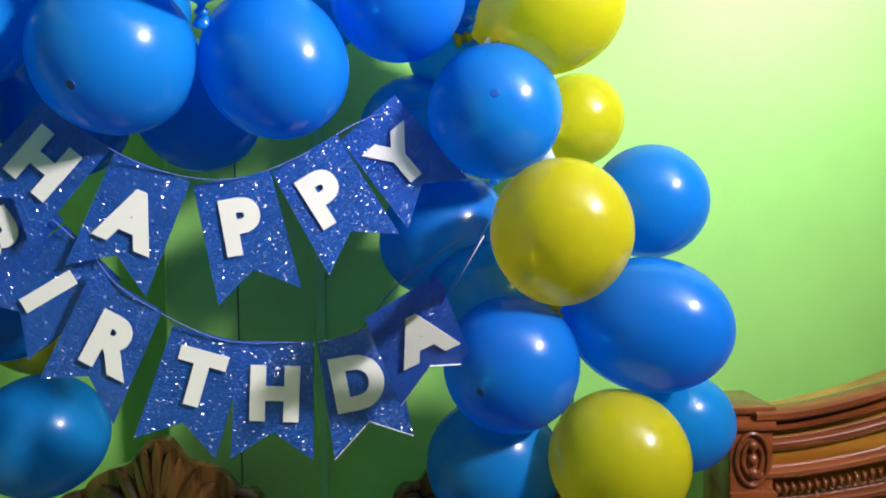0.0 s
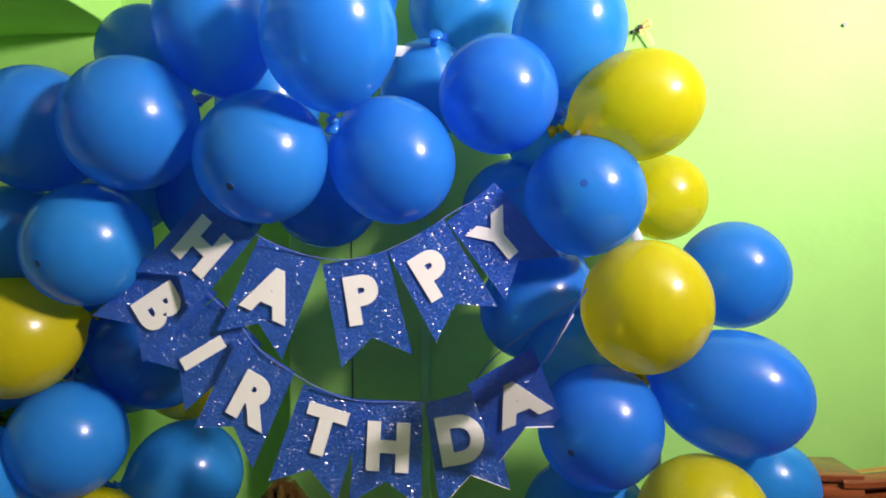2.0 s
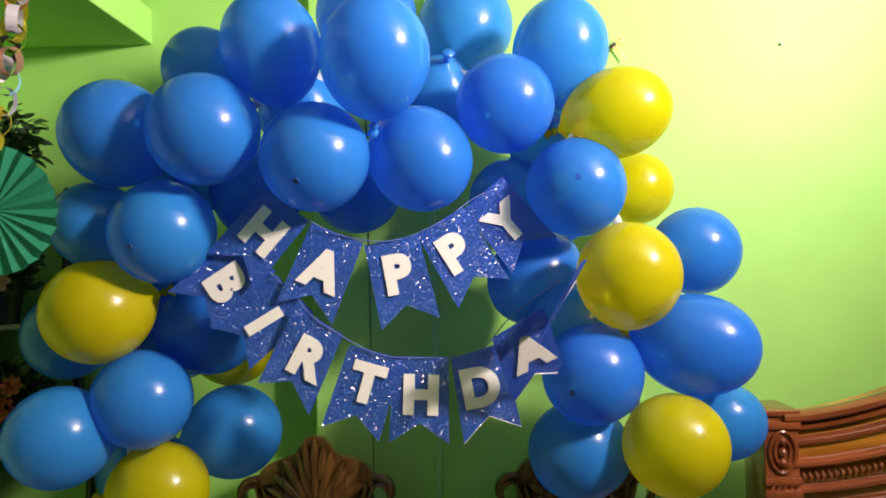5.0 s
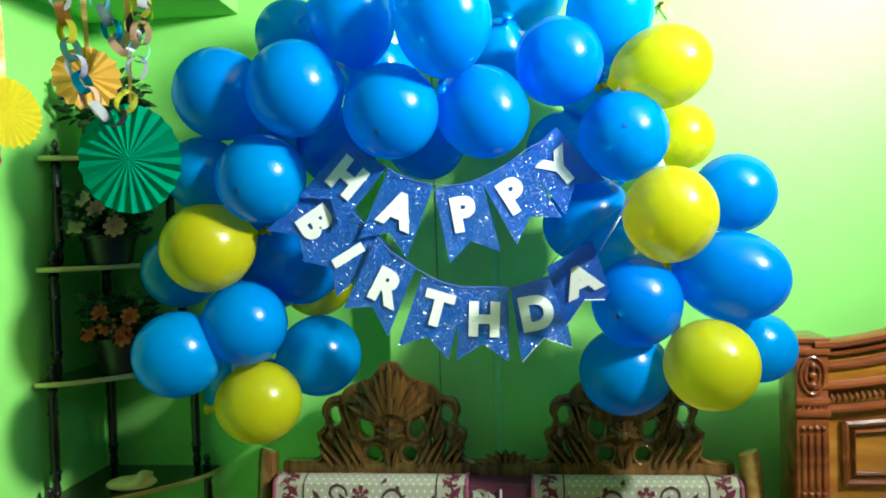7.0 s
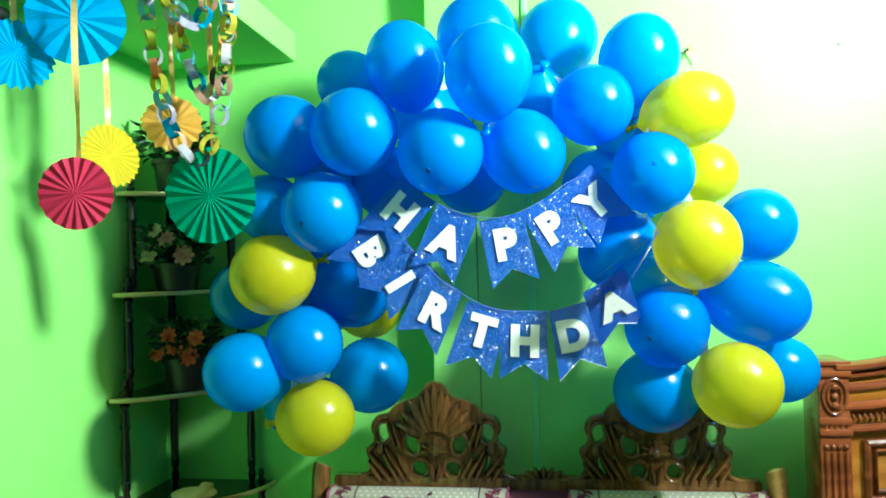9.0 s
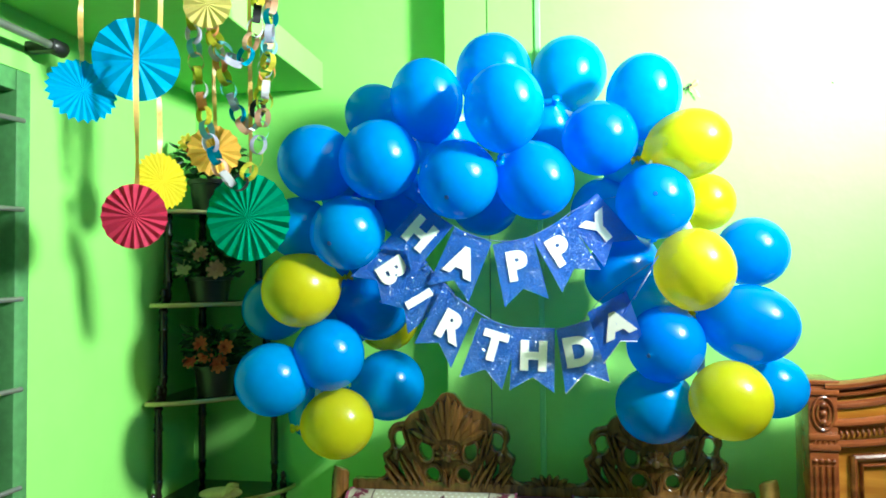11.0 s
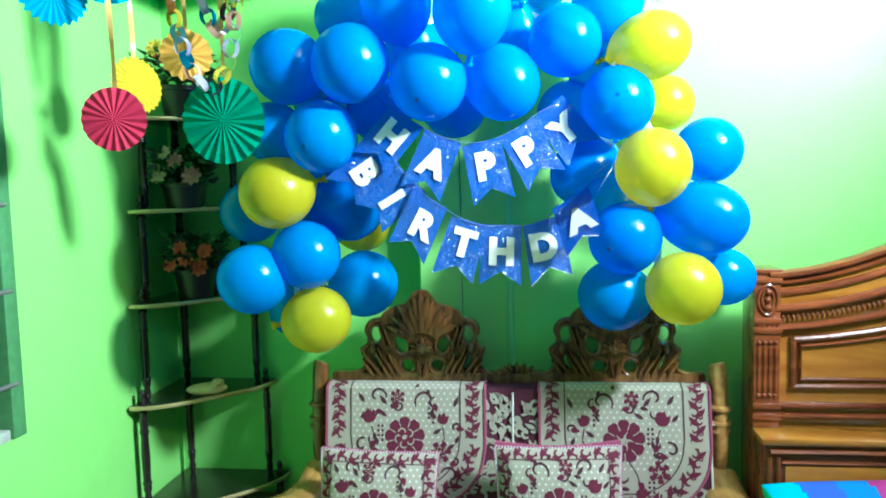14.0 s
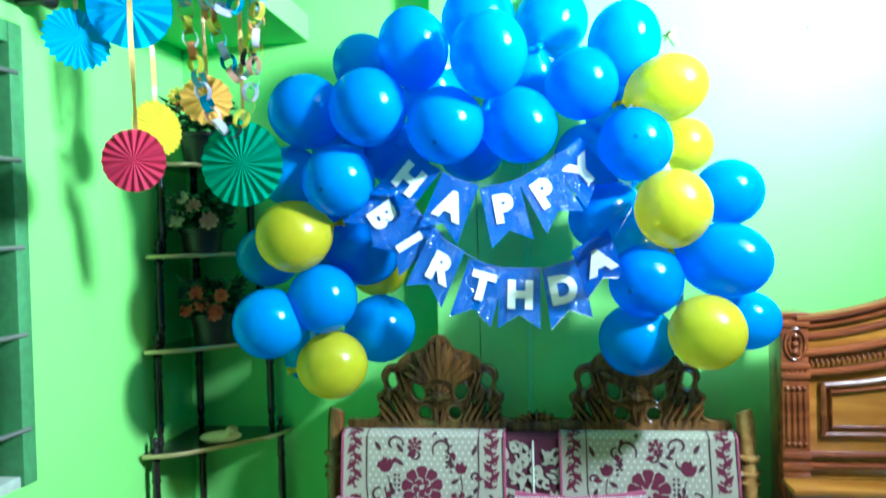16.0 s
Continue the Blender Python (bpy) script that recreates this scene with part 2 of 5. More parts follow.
BODY = {"b": balloon_meshes(BLUE, "blue_balloon"), "y": balloon_meshes(YELLOW, "yellow_balloon")}
bm = lathe(bmesh.new(), [(0.062, 0.9984), (0.05, 0.9992), (0.03, 1.0002), (0.008, 1.0007)], 14)
MARK = bpy.data.meshes.new("crown_mark")
bm.to_mesh(MARK)
bm.free()
MARK.materials.append(material("thick_blue_latex", (0.004, 0.07, 0.38), 0.4, vary=0.2, scale=60))
MARK.shade_smooth()
BALLOONS = {
    "Lfill3": ("b", -0.627, 1.460, 1.434, 0.107),
    "midfill": ("b", -0.297, 1.420, 1.976, 0.109),
    "Lfill2": ("b", -0.704, 1.450, 1.592, 0.107),
    "Lfill": ("b", -0.602, 1.420, 1.822, 0.106),
    "dark": ("b", 0.297, 1.470, 1.912, 0.101),
    "teal": ("b", 0.032, 1.500, 2.022, 0.106),
    "Hback": ("b", -0.415, 1.420, 1.783, 0.110),
    "topA": ("b", -0.127, 1.348, 2.184, 0.119),
    "topB": ("b", 0.106, 1.592, 2.233, 0.129),
    "topC": ("b", 0.326, 1.374, 2.094, 0.120),
    "frontmid": ("b", -0.077, 1.073, 2.010, 0.115),
    "leftmid": ("b", -0.307, 1.171, 2.065, 0.112),
    "backleft": ("b", -0.488, 1.283, 2.053, 0.096),
    "L1": ("b", -0.645, 1.182, 1.895, 0.115),
    "L2": ("b", -0.440, 1.131, 1.889, 0.118),
    "C1": ("b", -0.214, 1.148, 1.828, 0.115),
    "C2": ("b", -0.002, 1.223, 1.829, 0.116),
    "R1": ("b", 0.188, 1.272, 1.952, 0.111),
    "Y1": ("y", 0.443, 1.313, 1.932, 0.112),
    "Y2": ("y", 0.523, 1.489, 1.777, 0.090),
    "R2": ("b", 0.345, 1.310, 1.766, 0.114),
    "Y3": ("y", 0.437, 1.217, 1.566, 0.113),
    "R3": ("b", 0.638, 1.415, 1.616, 0.106),
    "R4": ("b", 0.591, 1.271, 1.410, 0.122),
    "R5": ("b", 0.675, 1.376, 1.220, 0.096),
    "Y4": ("y", 0.525, 1.221, 1.204, 0.111),
    "R6": ("b", 0.359, 1.241, 1.355, 0.110),
    "Rbot": ("b", 0.336, 1.320, 1.171, 0.113),
    "Rback1": ("b", 0.258, 1.440, 1.563, 0.116),
    "Rback2": ("b", 0.214, 1.500, 1.755, 0.112),
    "Rback3": ("b", 0.332, 1.363, 1.441, 0.109),
    "Cback": ("b", -0.165, 1.385, 1.791, 0.111),
    "L3": ("b", -0.551, 1.186, 1.684, 0.112),
    "L3back": ("b", -0.717, 1.228, 1.705, 0.096),
    "Yl1": ("y", -0.707, 1.210, 1.517, 0.115),
    "L5back": ("b", -0.839, 1.333, 1.454, 0.102),
    "L6": ("b", -0.532, 1.410, 1.470, 0.124),
    "Yback": ("y", -0.515, 1.520, 1.405, 0.104),
    "L7": ("b", -0.638, 1.266, 1.316, 0.111),
    "L8": ("b", -0.798, 1.216, 1.245, 0.112),
    "L9": ("b", -0.503, 1.483, 1.193, 0.118),
    "L10": ("b", -0.747, 1.463, 1.104, 0.093),
    "Yl2": ("y", -0.629, 1.325, 1.095, 0.112),
}
CROWN = {"Rback1": (-0.62, -0.25, -0.60), "R2": (-0.1, -1, 0.1), "R6": (-0.5, -0.8, -0.2), "C2": (0.55, -0.5, -0.65), "R4": (0.9, -0.45, -0.1), "Y1": (0.9, -0.25, 0.2), "topC": (0.15, -0.3, 0.9),
         "leftmid": (-0.15, -0.4, 0.9), "frontmid": (0.1, -0.55, 0.8), "Y3": (0.0, -0.45, 0.9), "Yl1": (-0.85, -0.4, -0.25), "C1": (-0.15, -0.8, -0.5), "L3": (-0.2, -0.9, -0.3), "Y4": (0.4, -0.8, 0.1)}
LONG = {"Rback1": 1.12, "R4": 1.20, "Y1": 1.2, "topC": 1.14, "leftmid": 1.14, "frontmid": 1.1, "C2": 1.1, "L2": 1.05, "R5": 1.12, "topB": 1.05}
for key, (colour, x, y, z, r) in BALLOONS.items():
    c = Vector((x, y, z))
    near = min(SPINE, key=lambda q: (q - c).length)
    crown = Vector(CROWN.get(key, c - near)).normalized()
    long = LONG.get(key, 1.03)
    body, neck = BODY[colour]
    shade = "blue" if colour == "b" else "yellow"
    ob = tagged(new("balloon", body), "glossy %s latex balloon tied into the party arch" % shade, "balloon", "balloons of the arch")
    r = r / long ** 0.5
    ob.matrix_basis = Matrix.LocRotScale(c, crown.to_track_quat("Z", "Y"), (r, r, r * long))
    part_ob = new("neck", neck)
    part_ob.parent = ob
    if key in ("R2", "R6", "C1", "L3"):
        mark = new("crown_mark", MARK)
        mark.parent = ob

# ---- the birthday bunting ----
def letter_mesh(ch, size, depth):
    cu = bpy.data.curves.new("letter", "FONT")
    cu.body, cu.size, cu.extrude, cu.offset = ch, size, depth, size * 0.06
    cu.align_x, cu.align_y, cu.resolution_u = "CENTER", "CENTER", 6
    tmp = new("letter_source", cu)
    me = bpy.data.meshes.new_from_object(tmp.evaluated_get(bpy.context.evaluated_depsgraph_get()))
    bpy.data.objects.remove(tmp)
    me.name = "letter"
    me.transform(pose(0, 0, 0, 90, 0, 0))
    return me


def flag(ch, place, beta, sigma, rho, shift=(0, 0), turn=0, tip=0, worn=False):
    """A swallow-tailed glitter card, a little askew, with one white letter. Degrees of lean: beta of its hem, sigma of its sides, rho of the letter."""
    w, h, notch = 0.122, 0.184, 0.042
    holder = thing("bunting_flag", "dark blue glitter card flag with the white letter %s" % ch, "party flag", place, "flags of the birthday bunting")
    holder.rotation_euler = Euler((radians(tip), radians(-rho), radians(turn)), "XYZ")
    hem, side = radians(beta - rho), radians(sigma - rho)
    bx, bz, ux, uz = math.cos(hem), math.sin(hem), -math.sin(side), math.cos(side)
    curl = 0.0012 + 0.0006 * math.sin(7 * place[0] + 3)
    bm = bmesh.new()
    nx, nz = 10, 8
    grid = [[None] * (nz + 1) for _ in range(nx + 1)]
    for i in range(nx + 1):
        for j in range(nz + 1):
            u, v = i / nx - 0.5, j / nz
            a = u * w * (0.96 + 0.09 * v)
            c = h / 2 - v * (h - notch * (1 - abs(2 * u)))
            grid[i][j] = bm.verts.new((a * bx + c * ux, curl * math.sin(3 * u + 2.2 * v), a * bz + c * uz))
    fs = [bm.faces.new((grid[i][j], grid[i + 1][j], grid[i + 1][j + 1], grid[i][j + 1])) for i in range(nx) for j in range(nz)]
    bmesh.ops.solidify(bm, geom=fs, thickness=0.0012)
    card = part("card", bm, FOIL, holder)
    if worn:
        rim = []
        for u, d in ((-0.5, 1.0), (-0.25, 0.5), (0.0, 0.0), (0.25, 0.5), (0.5, 1.0)):
            a, c = u * w * 1.05, -h / 2 + notch * (1 - d)
            rim.append((a * bx + c * ux, curl * math.sin(3 * u + 2.2) - 0.0008, a * bz + c * uz))
        part("cut_edge", sweep(bmesh.new(), rim, 0.0014, 0.0022, 5), PAPER, card, "white cut edge of the card")
    me = letter_mesh(ch, 0.108, 0.0005)
    me.materials.append(PAPER)
    ob = new("letter", me)
    ob.parent = holder
    q = radians(rho)
    dx, dz = shift
    ob.location = (dx * math.cos(q) + dz * math.sin(q), -0.0030, dz * math.cos(q) - dx * math.sin(q))
    tagged(ob, "white card letter")
    return holder


FLAGS = [
    ("H", (-0.343, 1.172, 1.664), -37, -42, -42, (0.010, 0.010), 0),
    ("A", (-0.215, 1.185, 1.587), -22.6, -23.8, -24, (0.003, 0.004), 0),
    ("P", (-0.047, 1.200, 1.564), 10.7, 12, 9, (-0.007, 0.013), 0),
    ("P", (0.083, 1.235, 1.614), 29.5, 29.7, 31, (-0.014, 0.006), 0),
    ("Y", (0.190, 1.300, 1.686), 38.6, 38.4, 39, (-0.002, 0.001), -4),
    ("B", (-0.426, 1.188, 1.573), -41, -50, -58, (0.004, -0.003), 0),
    ("I", (-0.346, 1.197, 1.489), -46.5, -52, -60, (0.002, -0.003), 0),
    ("R", (-0.260, 1.186, 1.406), -33, -26, -29, (0.011, -0.000), 0),
    ("T", (-0.134, 1.205, 1.330), -15.5, -19, -17, (0.008, 0.017), 0),
    ("H", (-0.013, 1.212, 1.312), -2, -3, -3, (0.002, 0.007), 0),
    ("D", (0.125, 1.220, 1.323), 16, 9, 10, (-0.009, 0.009), 0, 0, True),
    ("A", (0.214, 1.130, 1.410), 31, 20, 24, (0.003, 0.008), 0, 34, True),
]
for one in FLAGS:
    flag(*one)


edge_flag = flag("Y", (0.276, 1.085, 1.522), 0, 0, 0)
edge_flag.rotation_euler = (pose(0, 0, 0, 0, 31, 0) @ pose(0, 0, 0, 0, 0, 85.5)).to_euler()


def cord(name, pts, width, mat, label, category="string"):
    bm = sweep(bmesh.new(), spline(pts, 6), width, seg=6, normal=(0.1, 1, 0.2))
    return tagged(part(name, bm, mat), label, category)

# ---- bunting strings ----
def row_string(row, start, end, mat, label):
    """A thread through the tops of one row of flags."""
    tops = [(p[0] - 0.088 * math.sin(radians(sig)), p[1] - 0.004, p[2] + 0.090 * math.cos(radians(sig))) for _, p, _, sig, *_ in row]
    cord("bunting_string", [start] + tops + [end], 0.0020, mat, label)


row_string(FLAGS[:5], (-0.40, 1.30, 1.80), (0.30, 1.33, 1.80), BLUETHREAD, "thin blue thread carrying the upper row of flags")
row_string(FLAGS[5:], (-0.42, 1.26, 1.70), (0.31, 1.10, 1.585), BLUETHREAD, "thin blue thread carrying the lower row of flags")
CLEAR = material("pale_tape", (0.5, 0.6, 0.6), 0.3, vary=0.1)
bm = sweep(bmesh.new(), SPINE, 0.022, 0.006, 6, normal=(0.2, 1, 0.1))
tagged(part("arch_strip", bm, CLEAR), "pale plastic strip that holds the balloons in an arch", "balloon strip")

tangle = thing("ribbon_scrap", "scrap of orange and white ribbon tying the balloons together", "ribbon", (0.335, 1.335, 1.868))
for k, (mat, pts) in enumerate(((RIBBON, [(-0.05, 0, -0.04), (-0.01, -0.03, 0.0), (0.012, -0.04, 0.02), (0.03, -0.02, 0.05)]), (THREAD, [(-0.045, -0.02, -0.05), (-0.015, -0.05, -0.01), (0.02, -0.03, 0.045)]), (RIBBON, [(0.012, -0.045, 0.03), (0.02, -0.06, 0.0), (0.022, -0.05, -0.03)]))):
    part("ribbon_strand", sweep(bmesh.new(), spline(pts, 6), 0.009, 0.002, 6), mat, tangle)

# ---- wall fittings ----
GREENPIPE = material("painted_casing", (0.28, 0.69, 0.22), 0.4)
BLACK = material("black_plastic", (0.012, 0.012, 0.012), 0.4)
tagged(part("wire_casing", boxed((-0.010, YS - 0.008, 0.0), (0.010, YS, ZC), 0.003), GREENPIPE, smooth=False), "narrow green painted cable casing running up the wall", "cable casing")
tagged(part("cable", lathe(bmesh.new(), [(0.0012, 0.0), (0.0012, ZC)], 6, pose(-0.178, YS - 0.002, 0)), BLACK), "thin black cable running down the wall", "cable")
tagged(part("nail", lathe(bmesh.new(), [(0.003, 0), (0.003, 0.004), (0.005, 0.004), (0.005, 0.006)], 8, pose(0.972, YS, 2.183, 90, 0, 0)), BLACK), "small dark nail in the green wall", "nail")
bow = thing("ribbon_bow", "small frayed gold ribbon tied to a nail in the wall", "bow", (0.512, YS - 0.012, 2.19))
for k, pts in enumerate([[(0, 0, 0), (0.018, -0.012, 0.016), (0.022, -0.01, 0.002), (0, 0, 0)], [(0, 0, 0), (-0.016, -0.01, -0.008), (-0.022, -0.008, -0.012)], [(0, 0, 0), (0.016, -0.006, -0.014), (0.030, -0.004, -0.040)], [(0, 0, 0), (0.004, -0.01, -0.02)]]):
    part("loop" if k == 0 else "ribbon_end", sweep(bmesh.new(), spline(pts, 6), 0.006, 0.0015, 6), RIBBON if k != 1 else BLACK, bow)
part("nail", lathe(bmesh.new(), [(0.003, -0.012), (0.003, 0.01), (0.006, 0.012)], 8, pose(0, 0, 0, 90, 0, 0)), BLACK, bow)
tagged(part("loft_wire", sweep(bmesh.new(), spline([(-0.86, 0.2, 2.395), (-0.84, 0.8, 2.40), (-0.835, 1.05, 2.40), (-0.84, 1.30, 2.393)], 6), 0.03, 0.016, 6), BLACK), "black strip lying along the loft ledge", "strip")

SCUFF = material("bare_plaster", (0.62, 0.70, 0.62), 0.8, vary=0.2, scale=30)
scuff_rng = random.Random(7)
for y, z, r in ((1.295, 0.425, 0.034), (1.077, 0.413, 0.030)):
    bm = bmesh.new()
    rim = [r * scuff_rng.uniform(0.55, 1.15) for _ in range(14)]
    lo, hi = [[bm.verts.new((x, y + rim[k] * k2 * math.cos(0.4488 * k), z + rim[k] * k2 * math.sin(0.4488 * k))) for k in range(14)] for x, k2 in ((XL - 0.001, 1.0), (XL + 0.0025, 0.85))]
    bm.faces.new(hi)
    for k in range(14):
        bm.faces.new((lo[k], lo[(k + 1) % 14], hi[(k + 1) % 14], hi[k]))
    tagged(part("plaster_patch", bm, SCUFF), "small pale patch where the green paint has flaked", "wall patch", "flaked patches on the wall", kind="structure")

# ---- window in the left wall ----
SHUTTER = material("weathered_green_wood", (0.09, 0.24, 0.08), 0.5, vary=0.3, scale=10, bump=0.1)
SILL = material("bare_concrete", (0.38, 0.42, 0.33), 0.8, vary=0.25, scale=10)
STEEL = material("dull_steel", (0.30, 0.30, 0.27), 0.4, metal=0.7)
NIGHT = material("night", (0.006, 0.007, 0.008), 0.9)
win = thing("window_1", "green wooden shutter window with iron bars, dark outside", "window", kind="structure")
part("jamb", boxed((XL - 0.15, WY1 - 0.055, WZ0), (XL + 0.004, WY1 - 0.002, WZ1 - 0.002), 0.004), SHUTTER, win)
part("jamb", boxed((XL - 0.15, WY0 + 0.002, WZ0), (XL + 0.004, WY0 + 0.055, WZ1 - 0.002), 0.004), SHUTTER, win)
part("head", boxed((XL - 0.15, WY0 + 0.057, WZ1 - 0.06), (XL + 0.004, WY1 - 0.057, WZ1 - 0.002), 0.004), SHUTTER, win)
part("sill", boxed((XL - 0.18, WY0 + 0.057, WZ0 - 0.004), (XL - 0.004, WY1 - 0.057, WZ0 + 0.03), 0.004), SILL, win, "bare cement sill")
for i in range(6):
    y = WY1 - 0.16 - 0.22 * i
    part("bar", lathe(bmesh.new(), [(0.011, WZ0 + 0.03), (0.011, WZ1 - 0.062)], 8, pose(XL - 0.03, y, 0)), BLACK, win, "black iron bar")
for z in (1.0, 1.26, 1.5, 1.74, 1.98):
    part("crossbar", boxed((XL - 0.10, WY0 + 0.06, z - 0.05), (XL - 0.06, WY1 - 0.06, z + 0.05), 0.004), SHUTTER, win)
    part("bolt", sweep(bmesh.new(), [(XL - 0.012, WY1 - 0.20, z), (XL + 0.006, WY1 - 0.03, z + 0.004)], 0.014, seg=8, normal=(0, 0, 1)), STEEL, win, "steel bar end")
part("pane", boxed((XL - 0.17, WY0 + 0.057, WZ0 + 0.031), (XL - 0.16, WY1 - 0.057, WZ1 - 0.062)), NIGHT, win, "black night behind the bars")
rod = thing("curtain_rod", "pale curtain rod with a dark end bracket over the window", "curtain rod")
part("pole", lathe(bmesh.new(), [(0.011, -1.3), (0.011, 0.0)], 12, pose(XL + 0.075, 0.86, 2.19, -90, 0, 0)), STEEL, rod)
part("end_cap", lathe(bmesh.new(), [(0.014, 0.0), (0.022, 0.01), (0.022, 0.05), (0.012, 0.06)], 14, pose(XL + 0.075, 0.86, 2.19, -90, 0, 0)), BLACK, rod)
part("bracket", boxed((XL, 0.855, 2.175), (XL + 0.09, 0.89, 2.205), 0.004), BLACK, rod)

# ---- corner rack with its plants ----
SHELVES = [(0.385, 0.435), (0.765, 0.395), (1.125, 0.36), (1.462, 0.33), (1.795, 0.30)]
CX, CY = XL + 0.015, YB - 0.012
rack = thing("corner_rack", "black wooden five-tier corner rack with gilt shelf edges", "shelf", (CX, CY, 0.30))


def shelf_outline(r, n=16, inset=0.0):
    pts = [(0.0, 0.0), (r - inset, 0.0)]
    for k in range(n + 1):
        a = math.pi / 2 * k / n
        rr = (r - inset) * (1 - 0.13 * math.sin(2 * a) ** 2)
        pts.append((rr * math.cos(a), -rr * math.sin(a)))
    return pts


for i, (z, r) in enumerate(SHELVES):
    bm = bmesh.new()
    out = shelf_outline(r)[0:1] + shelf_outline(r)[2:]
    lo = [bm.verts.new((x, y, z - 0.30 - 0.011)) for x, y in out]
    hi = [bm.verts.new((x, y, z - 0.30 + 0.007)) for x, y in out]
    bm.faces.new(lo[::-1])
    bm.faces.new(hi)
    for k in range(len(lo)):
        bm.faces.new((lo[k], lo[(k + 1) % len(lo)], hi[(k + 1) % len(lo)], hi[k]))
    shelf = part("shelf", bm, DARKWOOD, rack, smooth=False)
    rim = [(x, y, z - 0.302) for x, y in shelf_outline(r + 0.004)[2:]]
    part("gilt_edge", sweep(bmesh.new(), rim, 0.010, 0.016, 8, normal=(0, 0, 1)), GOLDEDGE, shelf, "gold painted edge strip")


def post(x, y, z0, z1):
    h = z1 - z0
    prof = [(0.006, 0), (0.011, 0.012), (0.013, 0.03), (0.009, 0.05), (0.013, 0.06), (0.013, h * 0.22), (0.016, h * 0.24), (0.012, h * 0.27), (0.014, h * 0.5), (0.012, h * 0.73), (0.016, h * 0.76), (0.013, h * 0.79), (0.013, h - 0.04), (0.010, h - 0.025), (0.015, h - 0.012), (0.010, h)]
    return lathe(bmesh.new(), [(r * 1.08, q) for r, q in prof], 12, pose(x, y, z0))


tiers = [0.30] + [z for z, _ in SHELVES]
for i in range(5):
    z0, z1 = tiers[i] - 0.30, tiers[i + 1] - 0.30 - 0.011
    z0 += 0.007 if i else 0
    r = SHELVES[i][1] - 0.03
    for x, y in ((0.03, -r), (r, -0.03), (0.045, -0.045)):
        part("post", post(x, y, z0, z1), DARKWOOD, rack)
for i in range(5):
    z, r = SHELVES[i]
    for x, y in ((0.03, -r + 0.03), (r - 0.03, -0.03)):
        part("finial", lathe(bmesh.new(), [(0.012, 0), (0.014, 0.012), (0.007, 0.02), (0.012, 0.032), (0.009, 0.045), (0.002, 0.052)], 12, pose(x, y, z - 0.293)), DARKWOOD, rack)

POT = material("black_pot", (0.014, 0.012, 0.013), 0.35, vary=0.2)
LEAF = material("artificial_leaf", (0.012, 0.055, 0.012), 0.45, vary=0.3, scale=40)
rng = random.Random(4)


def leaf_into(bm, base, way, length, width):
    way = Vector(way).normalized()
    side = way.cross(Vector((rng.uniform(-1, 1), rng.uniform(-1, 1), rng.uniform(-0.3, 1)))).normalized()
    up = side.cross(way)
    base = Vector(base)
    row = []
    for t, w, lift in ((0, 0.1, 0), (0.3, 0.9, 0.05), (0.6, 1.0, 0.03), (0.85, 0.6, -0.06), (1, 0.05, -0.16)):
        c = base + way * (t * length) + up * (lift * length)
        row.append((bm.verts.new(c - side * (w * width / 2)), bm.verts.new(c + up * (-0.08 * width)), bm.verts.new(c + side * (w * width / 2))))
    for a, b in zip(row, row[1:]):
        bm.faces.new((a[0], a[1], b[1], b[0]))
        bm.faces.new((a[1], a[2], b[2], b[1]))


def flower_into(bm, c, face, r, petals=8):
    face = Vector(face).normalized()
    q = face.to_track_quat("Z", "Y")
    for ring, (rr, lift) in enumerate(((1.0, 0.0), (0.62, 0.25), (0.3, 0.35))):
        for k in range(petals):
            a = 6.283 * (k + 0.5 * ring) / petals
            pts = [(0.0, 0, 0), (0.55, -0.30, 0.2), (1.0, -0.16, 0.3 + lift), (1.0, 0.16, 0.3 + lift), (0.55, 0.30, 0.2)]
            vs = []
            for x, y, z in pts:
                p = Vector((x * rr * math.cos(a) - y * rr * math.sin(a), x * rr * math.sin(a) + y * rr * math.cos(a), z * 0.5)) * r
                vs.append(bm.verts.new(Vector(c) + q @ p))
            bm.faces.new(vs)


def plant(at, petal, label, blooms, spread, height, pot_h=0.11, leaves=300):
    holder = thing("potted_flowers", label, "flower pot", at, "artificial plants on the rack")
    part("pot", lathe(bmesh.new(), [(0.066, 0), (0.078, pot_h * 0.85), (0.086, pot_h * 0.86), (0.086, pot_h), (0.076, pot_h), (0.072, pot_h - 0.02)], 20), POT, holder)
    bm = bmesh.new()
    for _ in range(leaves):
        a, d, z = rng.uniform(0, 6.283), rng.uniform(0.01, spread * 0.95), rng.uniform(pot_h, height)
        leaf_into(bm, (d * math.cos(a), d * math.sin(a), z), (math.cos(a), math.sin(a), rng.uniform(-0.5, 0.8)), rng.uniform(0.03, 0.055), rng.uniform(0.014, 0.024))
    for _ in range(7):
        a = rng.uniform(0, 6.283)
        sweep(bm, [(0, 0, pot_h * 0.8), (0.3 * spread * math.cos(a), 0.3 * spread * math.sin(a), height * 0.7), (0.6 * spread * math.cos(a), 0.6 * spread * math.sin(a), height)], 0.003, seg=5, normal=(0.3, 0.4, 1))
    part("foliage", bm, LEAF, holder, smooth=False)
    for dx, dz, r, mat in blooms:
        bm = bmesh.new()
        flower_into(bm, (dx, -spread * 0.75, dz), (dx * 2, -1, 0.35), r)
        part("bloom", bm, mat, holder, smooth=False)
    return holder


